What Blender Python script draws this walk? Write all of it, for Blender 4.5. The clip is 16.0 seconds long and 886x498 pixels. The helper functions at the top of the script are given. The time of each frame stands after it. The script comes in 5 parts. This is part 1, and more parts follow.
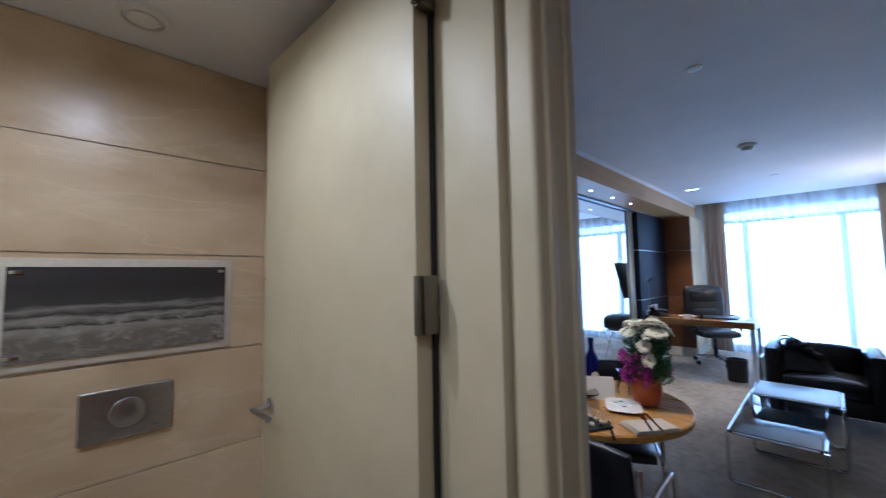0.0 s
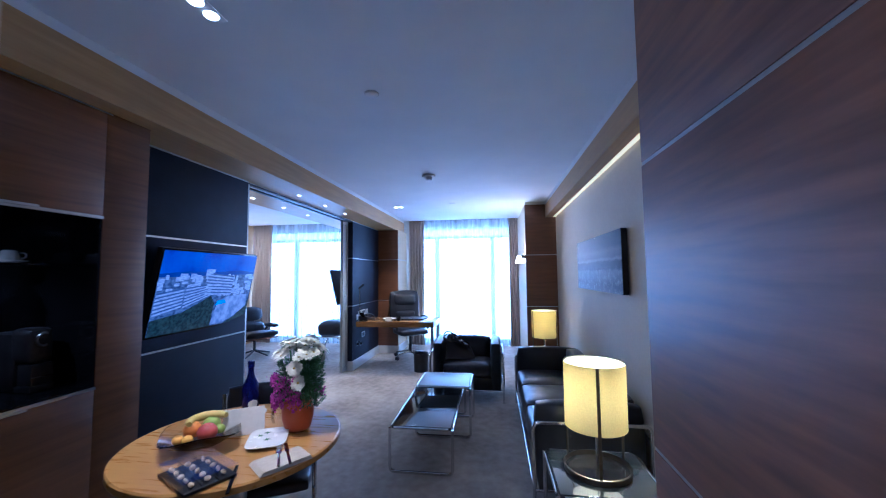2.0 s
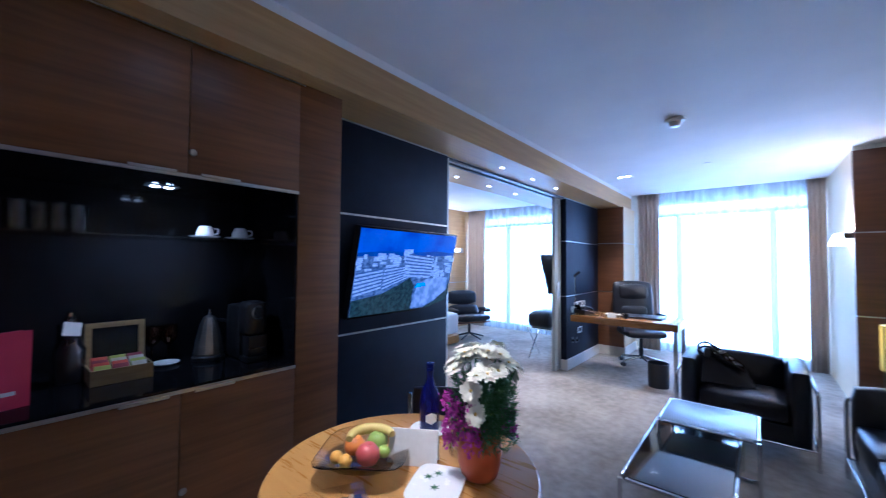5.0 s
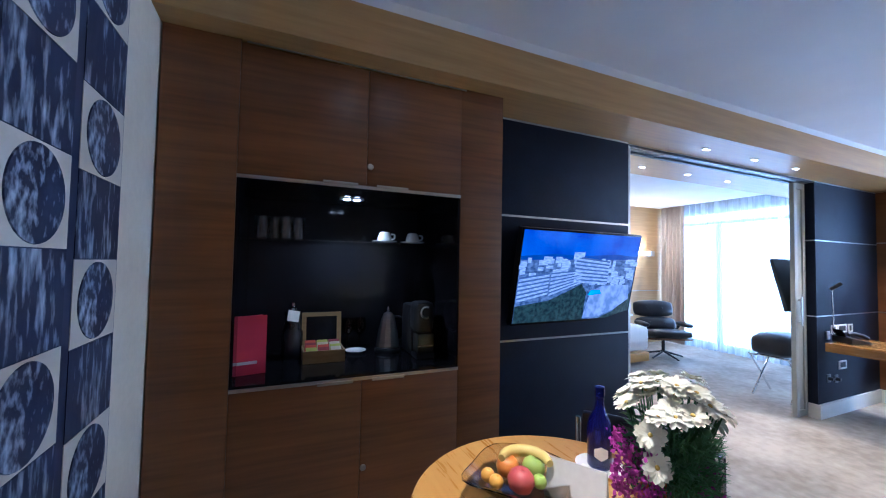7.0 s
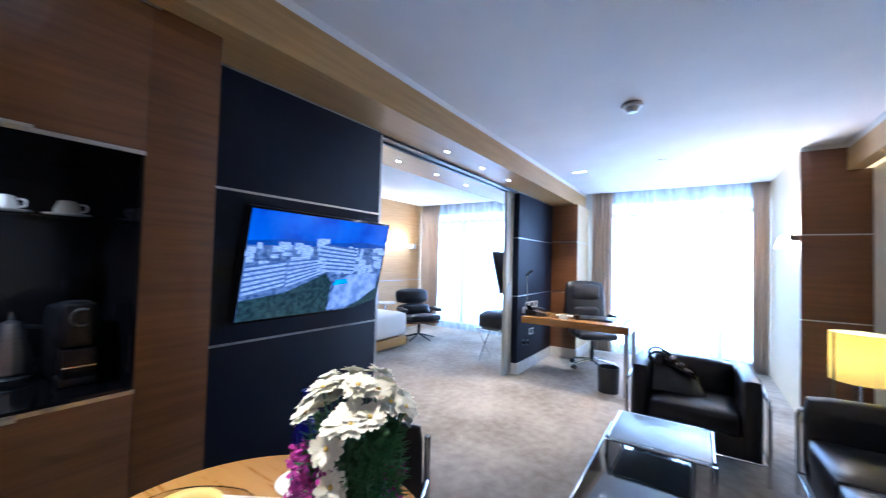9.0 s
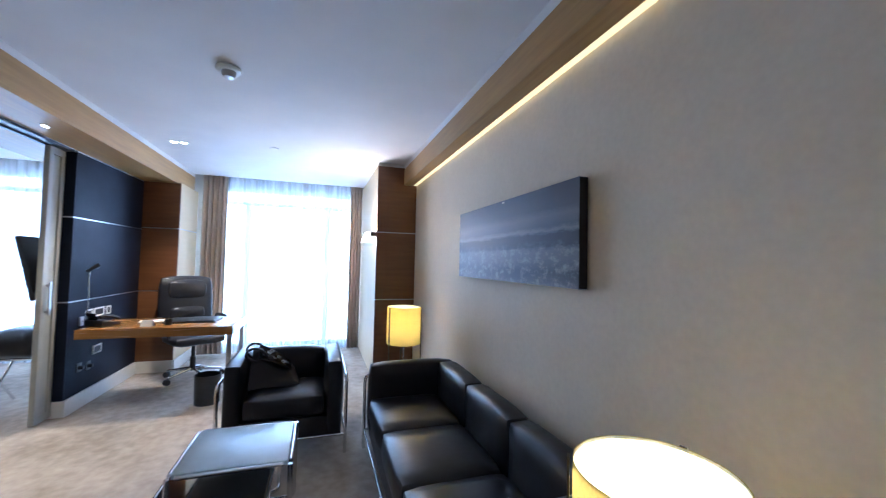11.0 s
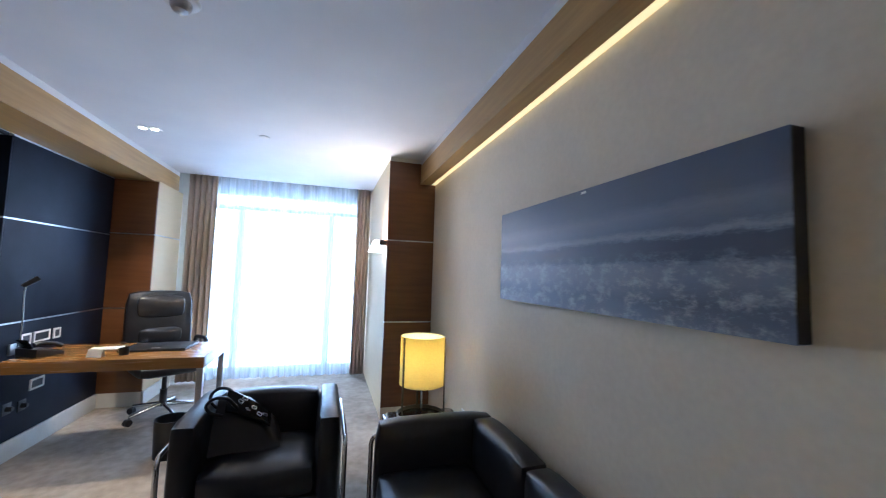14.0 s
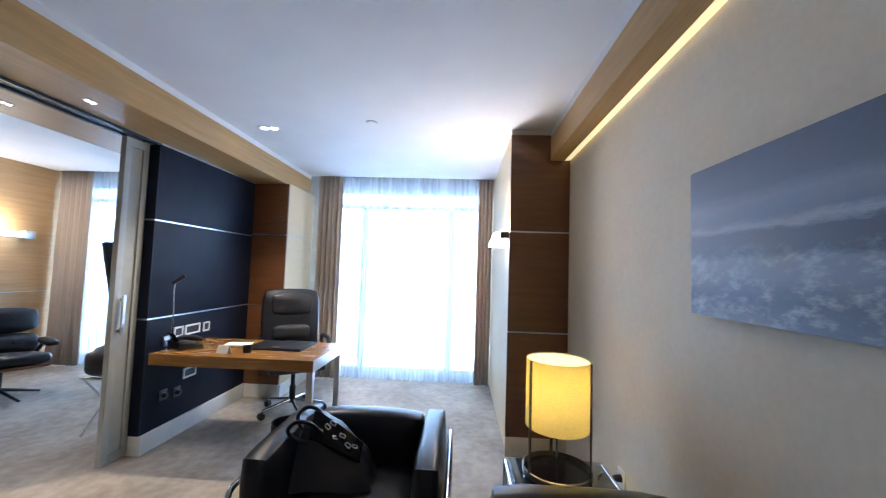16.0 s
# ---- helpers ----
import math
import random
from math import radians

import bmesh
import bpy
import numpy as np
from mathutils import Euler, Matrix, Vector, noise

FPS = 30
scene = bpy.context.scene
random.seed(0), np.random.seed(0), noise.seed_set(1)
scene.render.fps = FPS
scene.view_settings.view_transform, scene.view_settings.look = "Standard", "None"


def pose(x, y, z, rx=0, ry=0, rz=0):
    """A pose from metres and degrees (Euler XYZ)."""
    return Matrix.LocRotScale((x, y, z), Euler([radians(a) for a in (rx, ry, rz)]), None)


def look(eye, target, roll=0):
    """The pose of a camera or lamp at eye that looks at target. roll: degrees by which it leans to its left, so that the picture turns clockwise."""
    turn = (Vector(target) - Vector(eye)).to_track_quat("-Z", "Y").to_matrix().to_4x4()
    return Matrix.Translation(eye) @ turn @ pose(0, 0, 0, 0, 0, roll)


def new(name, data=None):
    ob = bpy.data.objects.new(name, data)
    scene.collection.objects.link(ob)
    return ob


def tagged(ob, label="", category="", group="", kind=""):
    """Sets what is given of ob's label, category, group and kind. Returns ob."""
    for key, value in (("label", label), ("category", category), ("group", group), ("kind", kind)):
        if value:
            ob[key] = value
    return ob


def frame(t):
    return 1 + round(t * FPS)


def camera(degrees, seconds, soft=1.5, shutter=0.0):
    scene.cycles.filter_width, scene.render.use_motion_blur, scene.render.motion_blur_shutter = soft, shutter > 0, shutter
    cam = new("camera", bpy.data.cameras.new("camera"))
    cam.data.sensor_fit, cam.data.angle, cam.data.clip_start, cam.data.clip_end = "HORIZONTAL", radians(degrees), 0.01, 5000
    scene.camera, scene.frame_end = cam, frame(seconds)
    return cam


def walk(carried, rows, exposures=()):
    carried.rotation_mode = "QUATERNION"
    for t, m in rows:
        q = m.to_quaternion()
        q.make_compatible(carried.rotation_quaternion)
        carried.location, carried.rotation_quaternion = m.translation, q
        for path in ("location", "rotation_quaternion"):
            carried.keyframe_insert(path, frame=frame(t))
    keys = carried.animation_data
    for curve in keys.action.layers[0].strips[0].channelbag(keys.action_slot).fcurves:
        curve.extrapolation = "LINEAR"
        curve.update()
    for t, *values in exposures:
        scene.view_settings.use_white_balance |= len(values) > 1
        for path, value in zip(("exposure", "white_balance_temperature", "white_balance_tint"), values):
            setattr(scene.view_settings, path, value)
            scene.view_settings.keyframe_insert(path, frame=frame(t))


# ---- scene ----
cam = camera(99.6, 16.0, soft=1.1, shutter=0.3)
PATH = [
    (0, (0.157, 0.114, 1.421), (1.555, 1.538, 1.558), -1.0),
    (0.5, (0.163, 0.017, 1.416), (1.842, 1.095, 1.557), -0.9),
    (1, (0.228, -0.036, 1.464), (2.088, 0.688, 1.59), -0.6),
    (1.5, (0.349, -0.093, 1.466), (2.295, 0.348, 1.601), -0.6),
    (2, (0.524, -0.153, 1.476), (2.501, 0.116, 1.61), -0.6),
    (2.5, (0.694, -0.14, 1.459), (2.676, 0.095, 1.592), -0.3),
    (3, (0.856, -0.072, 1.475), (2.828, 0.236, 1.6), 0.1),
    (3.5, (0.992, -0.043, 1.469), (2.932, 0.432, 1.579), 0.3),
    (4, (1.137, -0.022, 1.484), (3.007, 0.682, 1.579), 0.4),
    (4.5, (1.203, 0.017, 1.468), (2.942, 1.0, 1.547), 0.5),
    (5, (1.213, 0.087, 1.448), (2.747, 1.368, 1.515), 0.5),
    (5.2, (1.22, 0.13, 1.448), (2.656, 1.521, 1.509), 0.6),
    (7.5, (1.412, 0.139, 1.447), (2.171, 1.987, 1.526), 1.1),
    (8, (1.486, 0.094, 1.445), (2.445, 1.847, 1.528), 1.7),
    (8.5, (1.57, 0.102, 1.436), (2.867, 1.622, 1.506), 1.9),
    (9, (1.669, 0.169, 1.426), (3.324, 1.291, 1.486), 1.6),
    (9.5, (1.709, 0.192, 1.417), (3.621, 0.776, 1.465), 1.4),
    (10, (1.723, 0.081, 1.4), (3.722, 0.123, 1.435), 0.9),
    (10.1, (1.754, 0.028, 1.395), (3.753, -0.017, 1.433), 1.0),
    (12.3, (2.331, -0.045, 1.436), (4.109, -0.953, 1.547), 1.0),
    (12.5, (2.382, -0.062, 1.435), (4.17, -0.951, 1.557), 1.3),
    (13, (2.557, -0.132, 1.455), (4.381, -0.941, 1.586), 1.4),
    (13.5, (2.681, -0.138, 1.441), (4.546, -0.846, 1.58), 1.6),
    (14, (2.836, -0.1, 1.44), (4.744, -0.683, 1.575), 1.8),
    (14.5, (2.981, -0.065, 1.44), (4.925, -0.519, 1.565), 2.0),
    (15, (3.141, -0.127, 1.432), (5.113, -0.437, 1.552), 2.1),
    (15.5, (3.327, -0.225, 1.448), (5.319, -0.358, 1.567), 2.0),
    (16, (3.481, -0.264, 1.43), (5.475, -0.164, 1.544), 1.9),
]
EXPOSURES = [(0, -0.25, 4250, 12), (1.0, -0.15, 3980, 15), (2.0, 0.08, 3800, 19), (3.5, 0.2, 3750, 19), (5.0, 0.4, 3950, 17), (7.5, 0.78, 4250, 13), (9.0, 0.85, 4350, 13), (10.2, 0.62, 4380, 13), (12.5, 0.30, 4700, 11), (14.0, 0.18, 4680, 11), (16.0, 0.20, 4760, 11)]
walk(cam, [(t, look(eye, target, roll)) for t, eye, target, roll in PATH], EXPOSURES)

# ---- world and light ----
world = bpy.data.worlds.new("sky")
scene.world = world
world.use_nodes = True
wn = world.node_tree
sky = wn.nodes.new("ShaderNodeTexSky")
sky.sky_type, sky.sun_disc, sky.sun_elevation, sky.sun_rotation = "NISHITA", False, radians(48), radians(200)
wn.nodes["Background"].inputs["Strength"].default_value = 0.12
wn.links.new(sky.outputs["Color"], wn.nodes["Background"].inputs["Color"])

DAY = (0.72, 0.855, 1.0)
WARM = (1.0, 0.72, 0.42)


def lamp(name, kind, energy, colour, m, **settings):
    data = bpy.data.lights.new(name, kind)
    data.energy, data.color = energy, colour
    if kind == "AREA":
        data.shape, data.size, data.size_y = "RECTANGLE", settings["size"], settings["size_y"]
    if kind == "SPOT":
        data.spot_size, data.spot_blend, data.shadow_soft_size = radians(settings["cone"]), 0.6, settings.get("soft", 0.03)
    if kind == "POINT":
        data.shadow_soft_size = settings.get("soft", 0.04)
    ob = new(name, data)
    ob.matrix_world = m
    return ob


SILL = 8.72
lamp("window_daylight", "AREA", 142, DAY, look((SILL, 0.50, 1.29), (0, 0.50, 1.09)), size=2.3, size_y=2.5)
lamp("bedroom_daylight", "AREA", 92, DAY, look((SILL, 3.75, 1.29), (0, 3.75, 1.09)), size=2.8, size_y=2.5)

# ---- materials ----


def shader(name, rough=0.5, metal=0.0, specular=0.5):
    m = bpy.data.materials.new(name)
    m.use_nodes = True
    b = m.node_tree.nodes["Principled BSDF"]
    b.inputs["Roughness"].default_value, b.inputs["Metallic"].default_value = rough, metal
    b.inputs["Specular IOR Level"].default_value = specular
    return m, m.node_tree, b


def mat(name, dark, light, scale=8.0, rough=0.5, metal=0.0, bump=0.0, stretch=(1, 1, 1), blotch=0.25, specular=0.5, vary=0.0, rough_vary=0.1, low=0.3, high=0.7):
    """Two colours by a fine noise, a second broad noise over it, roughness and relief from the fine one."""
    m, nt, b = shader(name, rough, metal, specular)
    n, l = nt.nodes, nt.links
    co, mp = n.new("ShaderNodeTexCoord"), n.new("ShaderNodeMapping")
    mp.inputs["Scale"].default_value = stretch
    l.new(co.outputs["Object"], mp.inputs["Vector"])
    fine, broad = n.new("ShaderNodeTexNoise"), n.new("ShaderNodeTexNoise")
    fine.inputs["Scale"].default_value, fine.inputs["Detail"].default_value = scale, 6
    broad.inputs["Scale"].default_value, broad.inputs["Detail"].default_value = scale * 0.13, 3
    l.new(mp.outputs["Vector"], fine.inputs["Vector"])
    l.new(mp.outputs["Vector"], broad.inputs["Vector"])
    add = n.new("ShaderNodeMix")
    add.inputs[0].default_value = blotch
    l.new(fine.outputs["Fac"], add.inputs[2])
    l.new(broad.outputs["Fac"], add.inputs[3])
    fac = add.outputs[0]
    if vary:
        info, sh = n.new("ShaderNodeObjectInfo"), n.new("ShaderNodeMath")
        sh.operation, sh.inputs[1].default_value = "MULTIPLY_ADD", vary
        l.new(info.outputs["Random"], sh.inputs[0])
        l.new(fac, sh.inputs[2])
        fac = sh.outputs[0]
    ramp = n.new("ShaderNodeValToRGB")
    ramp.color_ramp.elements[0].position, ramp.color_ramp.elements[1].position = low, high
    ramp.color_ramp.elements[0].color, ramp.color_ramp.elements[1].color = (*dark, 1), (*light, 1)
    l.new(fac, ramp.inputs["Fac"])
    l.new(ramp.outputs["Color"], b.inputs["Base Color"])
    rr = n.new("ShaderNodeMapRange")
    rr.inputs["To Min"].default_value, rr.inputs["To Max"].default_value = max(rough - rough_vary, 0.02), min(rough + rough_vary, 1)
    l.new(fine.outputs["Fac"], rr.inputs["Value"])
    l.new(rr.outputs["Result"], b.inputs["Roughness"])
    if bump:
        bp = n.new("ShaderNodeBump")
        bp.inputs["Strength"].default_value, bp.inputs["Distance"].default_value = bump, 0.004
        l.new(fine.outputs["Fac"], bp.inputs["Height"])
        l.new(bp.outputs["Normal"], b.inputs["Normal"])
    return m


def sheer(name, colour, clear, back=0.25, pleats=0.0):
    """Thin cloth: part open weave, part light passing through, part reflecting; pleats close the weave in upright bands."""
    m, nt, b = shader(name)
    n, l = nt.nodes, nt.links
    tr, tl, df = n.new("ShaderNodeBsdfTransparent"), n.new("ShaderNodeBsdfTranslucent"), n.new("ShaderNodeBsdfDiffuse")
    ns, rp = n.new("ShaderNodeTexNoise"), n.new("ShaderNodeValToRGB")
    ns.inputs["Scale"].default_value, ns.inputs["Detail"].default_value = 45, 5
    rp.color_ramp.elements[0].position, rp.color_ramp.elements[1].position = 0.3, 0.65
    rp.color_ramp.elements[0].color, rp.color_ramp.elements[1].color = (*(0.88 * v for v in colour), 1), (*colour, 1)
    l.new(ns.outputs["Fac"], rp.inputs["Fac"])
    l.new(rp.outputs["Color"], tl.inputs["Color"]), l.new(rp.outputs["Color"], df.inputs["Color"])
    a, c = n.new("ShaderNodeMixShader"), n.new("ShaderNodeMixShader")
    a.inputs[0].default_value, c.inputs[0].default_value = back, clear
    if pleats:
        co, mp, bands, mr = n.new("ShaderNodeTexCoord"), n.new("ShaderNodeMapping"), n.new("ShaderNodeTexNoise"), n.new("ShaderNodeMapRange")
        mp.inputs["Scale"].default_value = (0, 1, 0.035)
        bands.inputs["Scale"].default_value, bands.inputs["Detail"].default_value = 15, 4
        mr.inputs["From Min"].default_value, mr.inputs["From Max"].default_value = 0.35, 0.65
        mr.inputs["To Min"].default_value, mr.inputs["To Max"].default_value = clear - pleats / 2, clear + pleats / 2
        l.new(co.outputs["Object"], mp.inputs[0]), l.new(mp.outputs[0], bands.inputs["Vector"])
        l.new(bands.outputs["Fac"], mr.inputs["Value"]), l.new(mr.outputs[0], c.inputs[0])
    l.new(tl.outputs[0], a.inputs[1]), l.new(df.outputs[0], a.inputs[2])
    l.new(a.outputs[0], c.inputs[1]), l.new(tr.outputs[0], c.inputs[2])
    l.new(c.outputs[0], n["Material Output"].inputs["Surface"])
    return m


def film(name, gloss):
    """Thin clear glass or plastic: see-through with a mirror sheen."""
    m, nt, b = shader(name)
    n, l = nt.nodes, nt.links
    tr, gs, mx, lw, mr = n.new("ShaderNodeBsdfTransparent"), n.new("ShaderNodeBsdfGlossy"), n.new("ShaderNodeMixShader"), n.new("ShaderNodeLayerWeight"), n.new("ShaderNodeMapRange")
    gs.inputs["Roughness"].default_value = 0.03
    lw.inputs["Blend"].default_value = 0.35
    mr.inputs["To Min"].default_value, mr.inputs["To Max"].default_value = gloss, min(1.0, gloss + 0.6)
    l.new(lw.outputs["Fresnel"], mr.inputs["Value"]), l.new(mr.outputs[0], mx.inputs[0])
    l.new(tr.outputs[0], mx.inputs[1]), l.new(gs.outputs[0], mx.inputs[2])
    l.new(mx.outputs[0], n["Material Output"].inputs["Surface"])
    return m


def glow(name, colour, strength):
    m, nt, b = shader(name)
    b.inputs["Emission Color"].default_value, b.inputs["Emission Strength"].default_value = (*colour, 1), strength
    b.inputs["Base Color"].default_value = (*colour, 1)
    return m


def glass(name, tint, rough=0.02):
    m, nt, b = shader(name, rough)
    b.inputs["Base Color"].default_value, b.inputs["Transmission Weight"].default_value, b.inputs["IOR"].default_value = (*tint, 1), 1.0, 1.45
    return m


WOOD = mat("walnut_veneer", (0.080, 0.030, 0.0070), (0.215, 0.091, 0.024), 5, 0.36, stretch=(0.5, 9, 9), bump=0.05, low=0.22, high=0.78, blotch=0.3)
WOOD_UP = mat("walnut_veneer_dark", (0.12, 0.054, 0.027), (0.27, 0.130, 0.066), 6, 0.52, stretch=(0.45, 5, 5), bump=0.015, blotch=0.3, low=0.36, high=0.66, specular=0.4)
WOOD_END = mat("walnut_veneer_column", (0.105, 0.042, 0.013), (0.165, 0.070, 0.022), 6, 0.4, stretch=(5, 0.45, 5), bump=0.05, blotch=0.3)
TEAK = mat("oak_veneer", (0.41, 0.210, 0.040), (0.48, 0.268, 0.060), 6, 0.28, stretch=(9, 0.7, 9), bump=0.012, rough_vary=0.03)
DESK_WOOD = mat("desk_veneer", (0.195, 0.090, 0.016), (0.295, 0.148, 0.034), 6, 0.25, stretch=(9, 0.7, 9), bump=0.05)
BEAM = mat("honey_veneer", (0.33, 0.195, 0.06), (0.46, 0.295, 0.105), 5, 0.45, stretch=(0.5, 8, 8), bump=0.05)
BLUE = mat("navy_leather_panel", (0.0038, 0.0062, 0.016), (0.0085, 0.013, 0.029), 60, 0.55, bump=0.1, blotch=0.5, specular=0.18)
CEIL = mat("ceiling_paint", (0.66, 0.66, 0.67), (0.72, 0.72, 0.72), 3, 0.85, bump=0.02)
CREAM = mat("cream_wallpaper", (0.635, 0.548, 0.40), (0.705, 0.618, 0.463), 40, 0.8, bump=0.12, blotch=0.4)
LINEN = mat("linen_wallpaper", (0.55, 0.44, 0.26), (0.63, 0.51, 0.32), 30, 0.75, stretch=(1, 1, 8), bump=0.1)
PAINT = mat("white_trim_paint", (0.62, 0.61, 0.57), (0.70, 0.69, 0.65), 12, 0.45, bump=0.03)
DOORPAINT = mat("ivory_lacquer", (0.50, 0.435, 0.27), (0.56, 0.495, 0.32), 10, 0.5, bump=0.03)
CARPET = mat("taupe_carpet", (0.27, 0.235, 0.192), (0.47, 0.412, 0.345), 13, 0.95, bump=0.5, blotch=0.6, specular=0.1, low=0.36, high=0.64)
CHROME = mat("chrome", (0.62, 0.63, 0.65), (0.72, 0.72, 0.73), 30, 0.12, 1.0, rough_vary=0.05)
STEEL = mat("brushed_steel", (0.42, 0.42, 0.42), (0.55, 0.55, 0.54), 20, 0.32, 1.0, stretch=(1, 1, 12))
HINGE = mat("dull_nickel", (0.17, 0.155, 0.12), (0.24, 0.22, 0.175), 20, 0.5, 1.0)
BRONZE = mat("dark_bronze_steel", (0.10, 0.085, 0.06), (0.17, 0.14, 0.10), 20, 0.35, 1.0)
LEATHER = mat("black_leather", (0.007, 0.008, 0.012), (0.017, 0.018, 0.023), 14, 0.36, bump=0.35, blotch=0.5)
BLACK = mat("black_plastic", (0.008, 0.008, 0.009), (0.016, 0.016, 0.018), 30, 0.38, bump=0.05)
GLOSS = mat("black_lacquer", (0.005, 0.005, 0.006), (0.009, 0.009, 0.011), 3, 0.09, rough_vary=0.01, specular=0.18)
TABLEGLASS = mat("black_glass_top", (0.020, 0.024, 0.030), (0.028, 0.033, 0.040), 20, 0.07, rough_vary=0.03, specular=0.8)
for key, value in (("Coat Weight", 0.7), ("Coat IOR", 1.5), ("Coat Roughness", 0.12)):
    TABLEGLASS.node_tree.nodes["Principled BSDF"].inputs[key].default_value = value
FROSTED = mat("pale_frosted_glass_top", (0.36, 0.44, 0.46), (0.40, 0.49, 0.51), 20, 0.35, rough_vary=0.03, specular=0.8)
for key, value in (("Coat Weight", 1.0), ("Coat IOR", 1.5), ("Coat Roughness", 0.35)):
    FROSTED.node_tree.nodes["Principled BSDF"].inputs[key].default_value = value
DRAPE = sheer("taupe_drape", (0.58, 0.49, 0.40), 0.0, 0.94)
SHEER = sheer("white_sheer", (0.56, 0.585, 0.61), 0.42, pleats=0.34)
SHADE = sheer("cream_lamp_shade", (0.63, 0.53, 0.20), 0.0, 0.38)
LINING = sheer("white_shade_lining", (0.92, 0.88, 0.76), 0.0, 0.42)
TOPLINING = sheer("dense_white_lining", (0.92, 0.88, 0.76), 0.0, 0.66)
WHITE = mat("white_porcelain", (0.78, 0.78, 0.76), (0.84, 0.84, 0.82), 20, 0.25)
GREYDOOR = mat("grey_lacquer", (0.30, 0.31, 0.29), (0.36, 0.37, 0.34), 9, 0.5)
# bedroom wall: the wall lamp's warm glow is mixed into this orange tan
TAN = mat("lamplit_tan_wall", (0.44, 0.275, 0.105), (0.56, 0.365, 0.16), 6, 0.5, stretch=(0.5, 8, 8), bump=0.04)
PAPER = mat("white_paper", (0.72, 0.70, 0.66), (0.80, 0.78, 0.74), 40, 0.8)
TILE = mat("beige_marble_tile", (0.37, 0.265, 0.142), (0.58, 0.455, 0.28), 4, 0.3, blotch=0.4, low=0.34, high=0.64, vary=0.10, stretch=(0.8, 1, 1.6), rough_vary=0.06)


def vein(m, colour, scale, width, weight):
    """Thin pale veins wandering over a stone."""
    n, l = m.node_tree.nodes, m.node_tree.links
    b = n["Principled BSDF"]
    before = b.inputs["Base Color"].links[0].from_socket
    co, mp, ns, sub, ab, mr, mix = n.new("ShaderNodeTexCoord"), n.new("ShaderNodeMapping"), n.new("ShaderNodeTexNoise"), n.new("ShaderNodeMath"), n.new("ShaderNodeMath"), n.new("ShaderNodeMapRange"), n.new("ShaderNodeMix")
    mp.inputs["Rotation"].default_value, mp.inputs["Scale"].default_value = (0, radians(-28), 0), (0.55, 1, 1.7)
    ns.inputs["Scale"].default_value, ns.inputs["Detail"].default_value, ns.inputs["Distortion"].default_value = scale, 5, 0.7
    sub.operation, sub.inputs[1].default_value, ab.operation = "SUBTRACT", 0.5, "ABSOLUTE"
    mr.inputs["From Min"].default_value, mr.inputs["From Max"].default_value, mr.inputs["To Min"].default_value, mr.inputs["To Max"].default_value = 0.0, width, weight, 0.0
    l.new(co.outputs["Object"], mp.inputs[0]), l.new(mp.outputs[0], ns.inputs["Vector"]), l.new(ns.outputs["Fac"], sub.inputs[0])
    l.new(sub.outputs[0], ab.inputs[0]), l.new(ab.outputs[0], mr.inputs["Value"])
    mix.data_type = "RGBA"
    l.new(mr.outputs[0], mix.inputs[0]), l.new(before, mix.inputs[6]), l.new(mix.outputs[2], b.inputs["Base Color"])
    mix.inputs[7].default_value = (*colour, 1)


vein(TILE, (0.66, 0.55, 0.37), 1.7, 0.014, 0.32)
GROUT = mat("tile_grout", (0.50, 0.44, 0.34), (0.58, 0.52, 0.42), 60, 0.9)
STONE = mat("travertine_plinth", (0.50, 0.42, 0.31), (0.62, 0.54, 0.42), 8, 0.5)
LED = glow("led_lens", (1.0, 0.93, 0.80), 14)
COVE = glow("cove_light_diffuser", (1.0, 0.74, 0.30), 0.85)
FILM = film("clear_plastic", 0.03)
TUMBLER = film("clear_tumbler_glass", 0.02)
LIDFILM = film("thin_lid_plastic", -0.42)
CLEAR = glass("clear_glass", (0.96, 0.98, 0.98))
PANE = glass("window_glass", (0.98, 1.0, 1.0))
OUTSIDE = glow("bright_sky_beyond", (0.86, 0.95, 1.0), 2.0)

# ---- mesh helpers ----


def box(bm, x0, x1, y0, y1, z0, z1, bevel=0.0, seg=2):
    made = bmesh.ops.create_cube(bm, size=1, matrix=Matrix.LocRotScale(((x0 + x1) / 2, (y0 + y1) / 2, (z0 + z1) / 2), None, (abs(x1 - x0), abs(y1 - y0), abs(z1 - z0))))
    if bevel:
        edges = {e for v in made["verts"] for e in v.link_edges}
        bmesh.ops.bevel(bm, geom=list(edges), offset=bevel, segments=seg, affect="EDGES", profile=0.6)
    return bm


def cube(x0, x1, y0, y1, z0, z1, bevel=0.0, seg=2):
    return box(bmesh.new(), x0, x1, y0, y1, z0, z1, bevel, seg)


def rod(bm, p0, p1, r, seg=12, r2=None):
    a, b = Vector(p0), Vector(p1)
    m = Matrix.Translation((a + b) / 2) @ (b - a).to_track_quat("Z", "Y").to_matrix().to_4x4()
    bmesh.ops.create_cone(bm, cap_ends=True, segments=seg, radius1=r, radius2=r if r2 is None else r2, depth=(b - a).length, matrix=m)
    return bm


